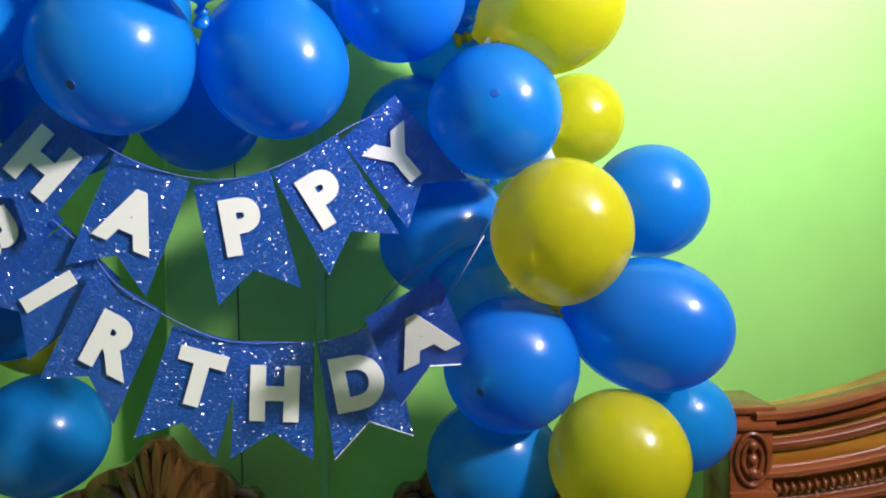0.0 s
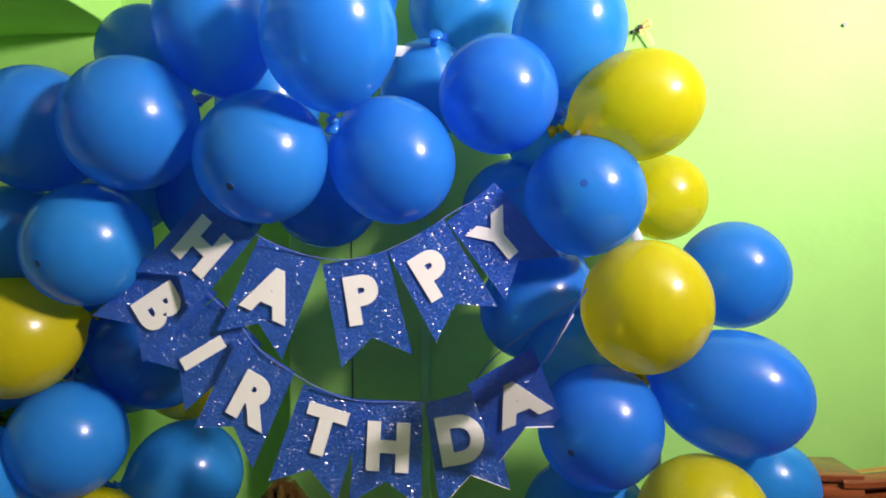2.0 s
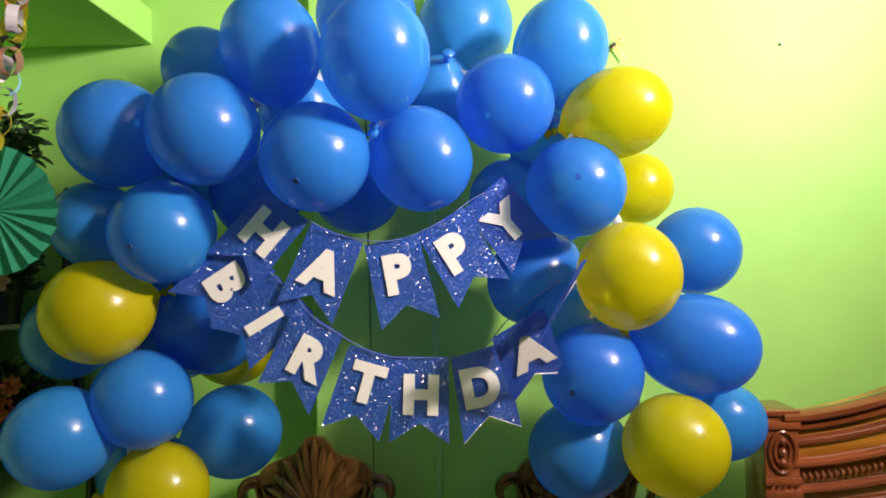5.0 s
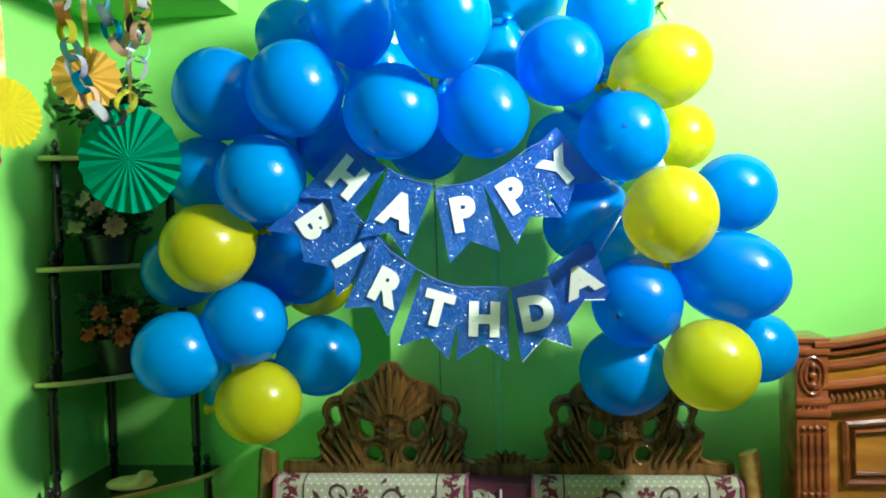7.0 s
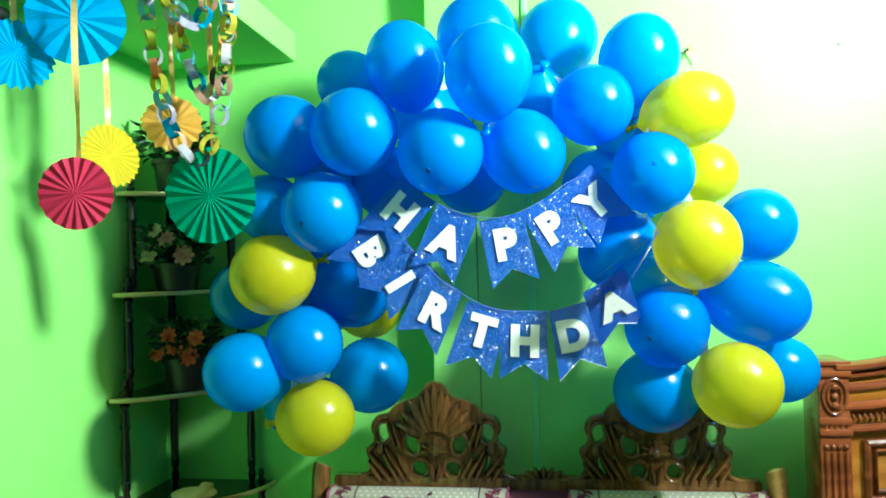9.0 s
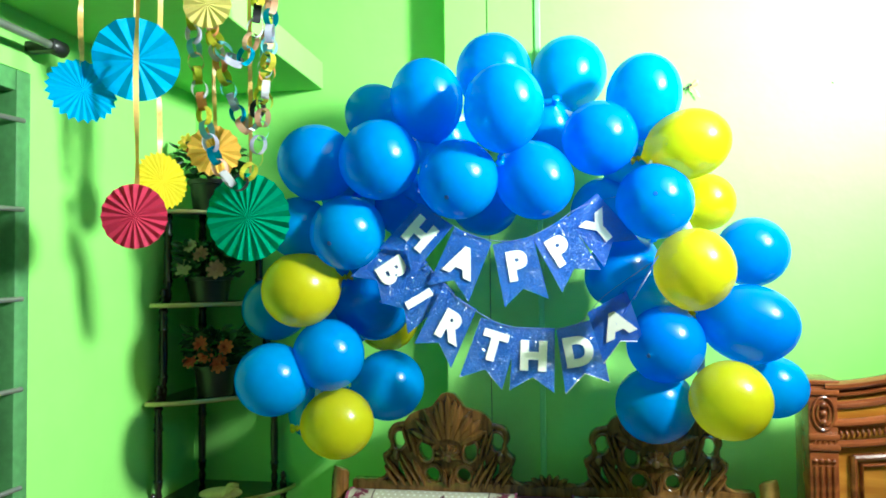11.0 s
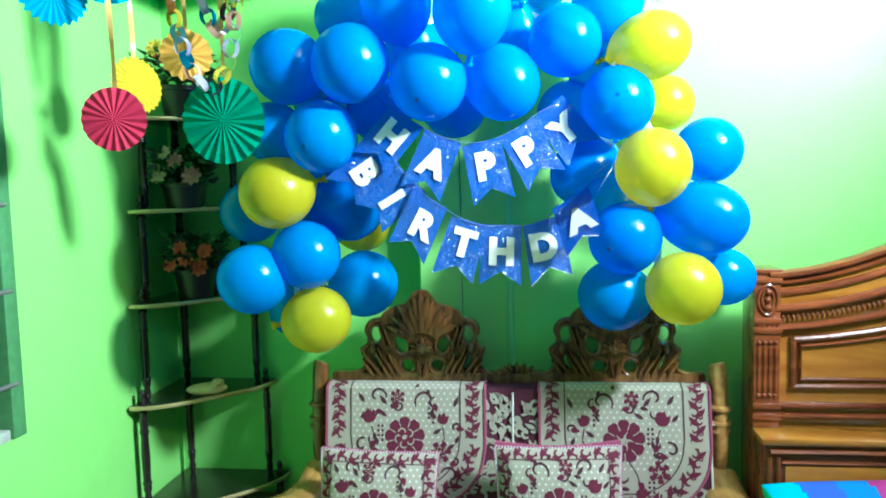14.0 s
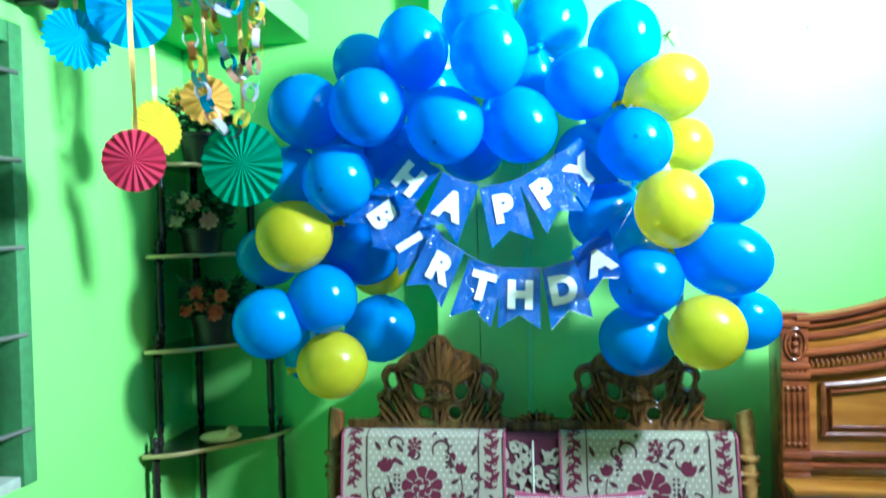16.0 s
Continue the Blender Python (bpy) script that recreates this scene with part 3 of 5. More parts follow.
PINK = material("dusty_pink_petal", (0.34, 0.15, 0.14), 0.6, vary=0.2)
CREAM = material("cream_petal", (0.42, 0.34, 0.22), 0.6, vary=0.2)
RED = material("orange_red_petal", (0.42, 0.065, 0.022), 0.6, vary=0.2)
GOLD = material("yellow_petal", (0.62, 0.42, 0.03), 0.6, vary=0.2)
plant((-1.20, 1.60, 1.469), PINK, "black pot of dusty pink and cream artificial flowers", [(-0.055, 0.12, 0.034, CREAM), (0.07, 0.115, 0.036, PINK), (0.01, 0.17, 0.03, PINK), (-0.03, 0.20, 0.026, CREAM)], 0.11, 0.22, 0.09)
plant((-1.17, 1.60, 1.132), RED, "black pot of orange red artificial flowers", [(-0.06, 0.13, 0.028, RED), (0.0, 0.15, 0.03, RED), (0.05, 0.12, 0.034, RED), (-0.02, 0.19, 0.028, RED), (0.075, 0.18, 0.028, RED)], 0.11, 0.23, 0.11)
plant((-1.20, 1.62, 1.802), GOLD, "black pot of leafy artificial greenery with yellow and orange flowers", [(-0.05, 0.24, 0.035, GOLD), (-0.02, 0.21, 0.033, RED), (0.06, 0.22, 0.03, GOLD)], 0.12, 0.24, 0.11, 240)
WICKER = material("cream_wicker", (0.62, 0.52, 0.30), 0.7, vary=0.25, scale=60)
basket = thing("small_basket", "small cream woven trinket shaped like a slipper", "ornament", (-1.13, 1.55, 0.772))
bm = bmesh.new()
bmesh.ops.create_uvsphere(bm, u_segments=20, v_segments=12, radius=1, matrix=Matrix.LocRotScale((0, 0, 0.022), Euler((0, 0, 0.3)), (0.075, 0.032, 0.022)))
part("body", bm, WICKER, basket)
for k in range(5):
    a = k * 0.9
    part("weave", sweep(bmesh.new(), spline([(0.02, -0.03, 0.02), (0.03 + 0.008 * k, -0.01, 0.055 + 0.004 * math.sin(a)), (0.035 + 0.006 * k, 0.015, 0.05), (0.05, 0.03, 0.02)], 5), 0.005, seg=6, normal=(1, 0.2, 0)), WICKER, basket)

# ---- low table under the rack ----
TABLE = wood("worn_table_top", (0.25, 0.15, 0.06), (0.45, 0.30, 0.14), 0.35, 2, axis=1, coat=0.1)
tab = thing("low_table", "low worn brown wooden table in the corner", "table")
part("tabletop", boxed((XL + 0.006, 0.95, 0.265), (-0.86, YB - 0.006, 0.299), 0.006), TABLE, tab)
for x, y in ((XL + 0.05, 1.0), (-0.92, 1.0), (XL + 0.05, YB - 0.06), (-0.92, YB - 0.06)):
    part("leg", boxed((x - 0.02, y - 0.02, 0), (x + 0.02, y + 0.02, 0.265), 0.004), TABLE, tab)

# ---- the carved sofa ----
CLOTH = material("cream_print_cotton", (0.37, 0.335, 0.25), 0.85, vary=0.06, scale=60, bump=0.2, bump_scale=500)
MAROON = material("maroon_print", (0.105, 0.006, 0.027), 0.85, vary=0.15, scale=40)
INK = material("dark_plum_print", (0.055, 0.012, 0.022), 0.85, vary=0.15)
ROSE = material("rose_braid", (0.27, 0.055, 0.11), 0.8, vary=0.2, scale=60, bump=0.3, bump_scale=300)
WHITE = material("white_dot_print", (0.62, 0.61, 0.52), 0.85)
DEEP = material("deep_maroon_cloth", (0.075, 0.010, 0.026), 0.9, vary=0.2, scale=40, bump=0.2, bump_scale=400)
SX, SY = 0.008, 1.50
sofa = thing("sofa", "carved wooden two-seat sofa with maroon upholstery against the wall", "sofa", (SX, SY, 0))


class Print:
    """Printed shapes laid on a cloth: outlines in cloth coordinates, lifted off its surface by a hair."""

    def __init__(self, surface):
        self.bm, self.surface = bmesh.new(), surface

    def poly(self, pts, lift=0.0012):
        c = Vector((sum(p[0] for p in pts) / len(pts), sum(p[1] for p in pts) / len(pts)))
        mid = self.bm.verts.new(self.surface(c.x, c.y, lift))
        ring = [self.bm.verts.new(self.surface(x, y, lift)) for x, y in pts]
        for k in range(len(ring)):
            self.bm.faces.new((mid, ring[k], ring[(k + 1) % len(ring)]))

    def line(self, pts, w, lift=0.0012, taper=True):
        prev = None
        for i, p in enumerate(pts):
            a, b = pts[max(i - 1, 0)], pts[min(i + 1, len(pts) - 1)]
            dx, dy = b[0] - a[0], b[1] - a[1]
            d = math.hypot(dx, dy) or 1
            k = w / 2 * ((0.35 + 0.65 * math.sin(math.pi * (0.12 + 0.8 * i / max(1, len(pts) - 1)))) if taper else 1)
            cur = (self.bm.verts.new(self.surface(p[0] - dy / d * k, p[1] + dx / d * k, lift)), self.bm.verts.new(self.surface(p[0] + dy / d * k, p[1] - dx / d * k, lift)))
            if prev:
                self.bm.faces.new((prev[0], prev[1], cur[1], cur[0]))
            prev = cur

    def dot(self, x, y, r, lift=0.0012, n=8):
        self.poly([(x + r * math.cos(6.283 * k / n), y + r * math.sin(6.283 * k / n)) for k in range(n)], lift)

    def flower(self, x, y, r, petals=11, turn=0.0, lift=0.0014):
        n = petals * 6
        self.poly([(x + r * (0.84 + 0.16 * abs(math.sin(petals * math.pi * k / n))) * math.cos(6.283 * k / n + turn), y + r * (0.84 + 0.16 * abs(math.sin(petals * math.pi * k / n))) * math.sin(6.283 * k / n + turn)) for k in range(n)], lift)

    def ring(self, x, y, r, w, petals=9, lift=0.002):
        self.line([(x + r * (0.9 + 0.1 * abs(math.sin(petals * math.pi * k / 72))) * math.cos(6.283 * k / 72), y + r * (0.9 + 0.1 * abs(math.sin(petals * math.pi * k / 72))) * math.sin(6.283 * k / 72)) for k in range(73)], w, lift, False)

    def leaf(self, x, y, length, width, turn, lift=0.0013):
        pts = []
        for k in range(13):
            t = k / 12
            pts.append((t * length, width / 2 * math.sin(math.pi * t ** 0.8)))
        for k in range(11, 0, -1):
            t = k / 12
            pts.append((t * length, -width / 2 * math.sin(math.pi * t ** 0.8)))
        c, s = math.cos(turn), math.sin(turn)
        self.poly([(x + c * a - s * b, y + s * a + c * b) for a, b in pts], lift)

    def tulip(self, x, y, r, turn, lift=0.0014):
        for da, k in ((-0.5, 0.9), (0.0, 1.0), (0.5, 0.9)):
            self.leaf(x - 0.5 * r * math.cos(turn), y - 0.5 * r * math.sin(turn), 1.6 * r * k, 0.8 * r, turn + da, lift)

    def curl(self, x, y, r, start, sweep_a, w, lift=0.0012):
        pts = []
        for k in range(15):
            t = k / 14
            rr = r * (1 - 0.72 * t)
            a = start + sweep_a * t
            pts.append((x + rr * math.cos(a), y + rr * math.sin(a)))
        self.line(pts, w, lift)

    def done(self, name, mat, parent, label=""):
        return tagged(part(name, self.bm, mat, parent, label, smooth=False), kind="stuff")


def bouquet(surface, parent, s=1.0, mirror=1, cx=0.0, cy=0.0):
    """One big rose, side buds, curling stems and dotted sprays, as printed in the middle of each cloth."""
    red, ink, pale = Print(surface), Print(surface), Print(surface)
    X = lambda v: cx + mirror * v * s
    Y = lambda v: cy + v * s
    A = lambda a: a if mirror > 0 else math.pi - a
    def rose(x, y, r, petals, turn):
        """Two rings of round petals parted by pale lines, with a pale whorl at the heart."""
        for k in range(petals):
            a = turn + 6.28318 * k / petals
            red.flower(X(x) + 0.72 * r * math.cos(a), Y(y) + 0.72 * r * math.sin(a), 0.27 * r, 3, a)
            pale.line([(X(x) + q * r * math.cos(a + 3.14159 / petals), Y(y) + q * r * math.sin(a + 3.14159 / petals)) for q in (0.48, 0.66, 0.84)], 0.05 * r, 0.0022)
        red.flower(X(x), Y(y), 0.58 * r, petals, turn)
        for k in range(5):
            a = turn + 0.4 + 6.28318 * k / 5
            pale.curl(X(x) + 0.26 * r * math.cos(a), Y(y) + 0.26 * r * math.sin(a), 0.24 * r, a + 1.2, 3.4 * mirror, 0.07 * r, 0.0022)
        pale.leaf(X(x) - 0.13 * r, Y(y) - 0.05 * r, 0.30 * r, 0.20 * r, 0.6, 0.0022)

    rose(0.0, 0.0, 0.056 * s, 9, 0.2)
    for x, y, r, n in ((-0.095, -0.035, 0.028, 6), (0.085, -0.075, 0.028, 6), (0.02, 0.105, 0.02, 6)):
        rose(x, y, r * 1.05 * s, n, 0.4 + 3 * x)
    for x, y, r, a in ((0.095, 0.05, 0.025, 1.3), (-0.10, 0.045, 0.020, 1.8), (0.04, -0.125, 0.022, -1.2), (-0.04, -0.12, 0.02, -2.0)):
        red.tulip(X(x), Y(y), r * s, A(a))
    for x, y, r, st, sw in ((-0.055, 0.095, 0.030, -0.5, 4.6), (0.075, 0.105, 0.026, 3.3, -4.4), (-0.12, -0.095, 0.026, 0.3, 4.2), (0.115, -0.02, 0.020, 2.0, -4.4), (0.0, -0.085, 0.030, 1.8, 4.0)):
        ink.curl(X(x), Y(y), r * s, A(st), sw * mirror, 0.007 * s)
    for x, y, l, a in ((0.05, 0.085, 0.03, 0.9), (0.03, 0.08, 0.026, 1.7), (-0.075, 0.01, 0.026, 2.6), (0.07, -0.03, 0.028, -0.5), (-0.07, -0.075, 0.03, -2.4), (0.11, 0.09, 0.03, 1.0), (0.115, -0.11, 0.026, -0.7), (-0.13, 0.08, 0.03, 2.0), (0.0, -0.14, 0.025, -1.6)):
        ink.leaf(X(x), Y(y), l * s, 0.011 * s, A(a))
    ink.line([(X(0.09), Y(0.03)), (X(0.08), Y(0.0)), (X(0.085), Y(-0.05))], 0.003 * s, taper=False)
    ink.line([(X(-0.1), Y(0.03)), (X(-0.105), Y(0.0)), (X(-0.095), Y(-0.02))], 0.003 * s, taper=False)
    ink.line([(X(0.01), Y(-0.05)), (X(0.03), Y(-0.08)), (X(0.038), Y(-0.11))], 0.003 * s, taper=False)
    for x0, y0 in ((0.06, 0.03), (-0.075, 0.075), (-0.045, -0.075), (0.06, -0.10)):
        for k in range(7):
            ink.dot(X(x0 + 0.011 * (k % 2)), Y(y0 - 0.012 * (k // 2)), 0.0038 * s)
    fill = random.Random(31)
    for k in range(26):
        a, d = 6.283 * k / 26 + fill.uniform(-0.1, 0.1), fill.uniform(0.075, 0.15)
        x, y = d * math.cos(a), 0.92 * d * math.sin(a)
        if k % 3:
            ink.leaf(X(x), Y(y), fill.uniform(0.018, 0.03) * s, 0.010 * s, fill.uniform(0, 6.28))
        else:
            ink.curl(X(x), Y(y), 0.015 * s, fill.uniform(0, 6.28), 4.4, 0.006 * s)
            red.leaf(X(x), Y(y), 0.024 * s, 0.014 * s, fill.uniform(0, 6.28))
    red.done("rose_print", MAROON, parent, "maroon printed roses")
    ink.done("stem_print", INK, parent, "dark plum printed stems and dots")
    pale.done("petal_line_print", CLOTH, parent, "cream petal lines")


def border(surface, path, parent, w=0.03):
    """A band of hooked leaves between two lines, along a path of (x, y, nx, ny) on the cloth."""
    red, ink = Print(surface), Print(surface)
    for k, (x, y, tx, ty) in enumerate(path):
        a = math.atan2(ty, tx)
        s = 1 if k % 2 else -1
        red.leaf(x - 0.014 * math.cos(a), y - 0.014 * math.sin(a), 0.040, 0.017, a + 0.75 * s)
        red.dot(x - 0.012 * s * math.sin(a), y + 0.012 * s * math.cos(a), 0.004)
        red.curl(x + 0.010 * s * math.sin(a), y - 0.010 * s * math.cos(a), 0.018, a, 4.4 * s, 0.008)
        red.curl(x - 0.012 * s * math.sin(a) - 0.01 * math.cos(a), y + 0.012 * s * math.cos(a) - 0.01 * math.sin(a), 0.010, a + 2.0, -4.0 * s, 0.005)
        ink.dot(x + 0.018 * math.cos(a), y + 0.018 * math.sin(a), 0.003)
    red.done("border_leaf_print", MAROON, parent, "maroon printed border leaves")
    ink.done("border_scroll_print", INK, parent, "dark printed border scrolls")


def dots(surface, inside, step, r, parent):
    pr = Print(surface)
    for i in range(-14, 15):
        for j in range(-14, 15):
            x, y = (i + 0.5 * (j % 2)) * step, j * step * 0.86
            if inside(x, y):
                pr.dot(x, y, r, 0.0007, 6)
    pr.done("dot_print", WHITE, parent, "rows of white dots")


# upholstered back: a slightly leaning padded panel, patterned maroon
BW, BZ0, BZ1 = 0.645, 0.30, 0.825


def back_y(z):
    return -0.05 - 0.10 * (BZ1 - z) / (BZ1 - BZ0)


bm = bmesh.new()
nx, nz = 30, 14
rows = []
for j in range(nz + 1):
    z = BZ0 + (BZ1 - BZ0) * j / nz
    rows.append([bm.verts.new((-BW + 2 * BW * i / nx, back_y(z) + 0.012 * math.exp(-((abs(-BW + 2 * BW * i / nx)) / 0.05) ** 2), z)) for i in range(nx + 1)])
over = [bm.verts.new((v.co.x, 0.03, BZ1 + 0.006)) for v in rows[-1]]
deep = [bm.verts.new((v.co.x, 0.05, BZ0)) for v in rows[0]]
rows.append(over)
rows.append(deep)
for a, b in zip(rows, rows[1:]):
    for i in range(nx):
        bm.faces.new((a[i], a[i + 1], b[i + 1], b[i]))
backrest = part("backrest", bm, DEEP, sofa, "maroon cloth back with cream scroll print")
pr = Print(lambda x, y, lift: Vector((x, back_y(y) - lift - 0.001, y)))
rng = random.Random(9)
for _ in range(560):
    x, y = rng.uniform(-BW + 0.02, BW - 0.02), rng.uniform(BZ0 + 0.03, BZ1 - 0.02)
    if abs(abs(x) - 0.36) < 0.24 and y > 0.60:
        continue
    pr.curl(x, y, rng.uniform(0.014, 0.028), rng.uniform(0, 6.28), rng.choice((-4.2, 4.2)), 0.010)
    pr.leaf(x + 0.01, y, rng.uniform(0.02, 0.04), 0.014, rng.uniform(0, 6.28))
pr.done("scroll_print", CLOTH, backrest, "cream printed scrolls")
part("welt", sweep(bmesh.new(), [(-BW, back_y(0.32) - 0.004, 0.32), (-BW, back_y(0.82) - 0.004, 0.82)], 0.008, seg=6, normal=(0, 1, 0.2)), WHITE, backrest, "white piping")
part("welt", sweep(bmesh.new(), [(BW, back_y(0.32) - 0.004, 0.32), (BW, back_y(0.82) - 0.004, 0.82)], 0.008, seg=6, normal=(0, 1, 0.2)), WHITE, backrest, "white piping")
part("welt", sweep(bmesh.new(), [(0.0, back_y(0.32) - 0.003, 0.32), (0.0, back_y(0.82) - 0.003, 0.82)], 0.007, seg=6, normal=(0, 1, 0.2)), WHITE, backrest, "white piping")
part("seat", boxed((-BW, -0.58, 0.24), (BW, -0.08, 0.34), 0.03), DEEP, sofa, "maroon padded seat")
part("top_rail", boxed((-0.66, 0.052, 0.76), (0.66, 0.10, 0.862), 0.012), CARVED, sofa)
part("front_rail", boxed((-0.68, -0.62, 0.14), (0.68, -0.583, 0.26), 0.01), CARVED, sofa)
for x in (-0.66, 0.66):
    for y in (-0.58, 0.08):
        part("leg", lathe(bmesh.new(), [(0.018, 0), (0.026, 0.05), (0.02, 0.08), (0.03, 0.14)], 14, pose(x, y, 0)), CARVED, sofa)
part("back_panel", boxed((-0.66, 0.056, 0.14), (0.66, 0.075, 0.758)), CARVED, sofa)


def stile(s):
    """Side post of the back, rolled over at its top and ringed half-way."""
    bm = bmesh.new()
    pts = spline([(s * 0.685, 0.06, 0.14), (s * 0.685, 0.02, 0.45), (s * 0.69, -0.01, 0.60), (s * 0.69, 0.0, 0.72), (s * 0.692, 0.02, 0.82), (s * 0.69, 0.03, 0.885), (s * 0.685, 0.035, 0.905)], 6)
    sweep(bm, pts, 0.058, 0.07, 14, taper=[1] * (len(pts) - 4) + [1, 0.95, 0.8, 0.35])
    for z in (0.68, 0.71, 0.76):
        lathe(bm, [(0.030, -0.01), (0.038, -0.006), (0.040, 0), (0.038, 0.006), (0.030, 0.01)], 16, pose(s * 0.69, -0.002, z))
    return bm


part("stile", stile(-1), CARVED, sofa)
part("stile", stile(1), ARMWOOD, sofa, "pale varnished side post")
for s in (-1, 1):
    pts = spline([(s * 0.685, -0.02, 0.54), (s * 0.69, -0.12, 0.495), (s * 0.705, -0.25, 0.495), (s * 0.735, -0.40, 0.52), (s * 0.775, -0.52, 0.505), (s * 0.805, -0.60, 0.45), (s * 0.80, -0.63, 0.39)], 7)
    arm = part("armrest", sweep(bmesh.new(), pts, 0.150, 0.070, 16, normal=(0, 0, 1), taper=[0.75 + 0.5 * min(1, k / 18) for k in range(len(pts))]), ARMWOOD, sofa, "honey coloured varnished armrest")
    part("roll", sweep(bmesh.new(), spline([(s * 0.79, -0.36, 0.50), (s * 0.81, -0.50, 0.49), (s * 0.81, -0.585, 0.44), (s * 0.78, -0.55, 0.39), (s * 0.76, -0.48, 0.41)], 7), 0.05, 0.04, 12, normal=(1, 0, 0.2)), ARMWOOD, arm)
    part("arm_post", lathe(bmesh.new(), [(0.03, 0.14), (0.022, 0.2), (0.035, 0.26), (0.022, 0.33), (0.028, 0.42)], 16, pose(s * 0.74, -0.53, 0)), ARMWOOD, sofa)


def lobe(bm, root, tip, width, thick, bend=0.0):
    """A carved leaf: a ridged, pointed lobe from root to tip in the crest's plane."""
    root, tip = Vector(root), Vector(tip)
    d = tip - root
    side = Vector((d.z, 0, -d.x)).normalized()
    rings = []
    for k in range(9):
        t = k / 8
        w = width * (0.35 + 0.65 * math.sin(math.pi * min(1, 0.2 + 0.75 * t))) * (1 if t < 0.85 else 1 - (t - 0.85) * 5.5)
        c = root + d * t + side * (bend * math.sin(math.pi * t * 0.5) ** 2)
        w, h = max(w, 0.002), thick * (0.7 + 0.3 * math.sin(math.pi * t))
        ring = []
        for a in range(10):
            an = 6.283 * a / 10
            ring.append(bm.verts.new(c + side * (w / 2 * math.cos(an)) + Vector((0, -1, 0)) * (h * (0.5 * math.sin(an) + (0.35 if a in (2, 3) else 0)))))
        rings.append(ring)
    for a, b in zip(rings, rings[1:]):
        for k in range(10):
            bm.faces.new((a[k], a[(k + 1) % 10], b[(k + 1) % 10], b[k]))
    bm.faces.new(rings[0][::-1])
    bm.faces.new(rings[-1])


def oval(x, z, rx, rz, turn=0.0, n=18):
    c, q = math.cos(turn), math.sin(turn)
    return [(x + c * rx * math.cos(6.28318 * k / n) - q * rz * math.sin(6.28318 * k / n), z + q * rx * math.cos(6.28318 * k / n) + c * rz * math.sin(6.28318 * k / n)) for k in range(n)]


def pierced(bm, outline, holes, y0, y1):
    """A plate in the xz plane with holes cut through it."""
    loops = []
    for ring in [outline] + holes:
        vs = [bm.verts.new((x, y0, z)) for x, z in ring]
        loops.append([bm.edges.new((vs[k], vs[(k + 1) % len(vs)])) for k in range(len(vs))])
    made = bmesh.ops.triangle_fill(bm, edges=[e for lp in loops for e in lp], use_beauty=True, use_dissolve=False)
    faces = [f for f in made["geom"] if isinstance(f, bmesh.types.BMFace)]
    out = bmesh.ops.extrude_face_region(bm, geom=faces)
    bmesh.ops.translate(bm, vec=(0, y1 - y0, 0), verts=[v for v in out["geom"] if isinstance(v, bmesh.types.BMVert)])
    return bm


HALF = [(0.022, 0.309), (0.040, 0.286), (0.060, 0.264), (0.100, 0.252), (0.132, 0.236), (0.150, 0.214), (0.160, 0.203), (0.184, 0.203), (0.204, 0.186), (0.209, 0.160), (0.200, 0.138), (0.206, 0.116), (0.226, 0.101), (0.222, 0.076), (0.203, 0.055), (0.212, 0.030), (0.240, 0.012), (0.292, 0.0)]
HOLES = [(0.076, 0.116, 0.020, 0.031, -0.25), (0.053, 0.038, 0.021, 0.022, 0.0), (0.168, 0.152, 0.019, 0.028, 0.2), (0.160, 0.050, 0.009, 0.030, -0.3), (0.113, 0.062, 0.006, 0.026, -0.45)]


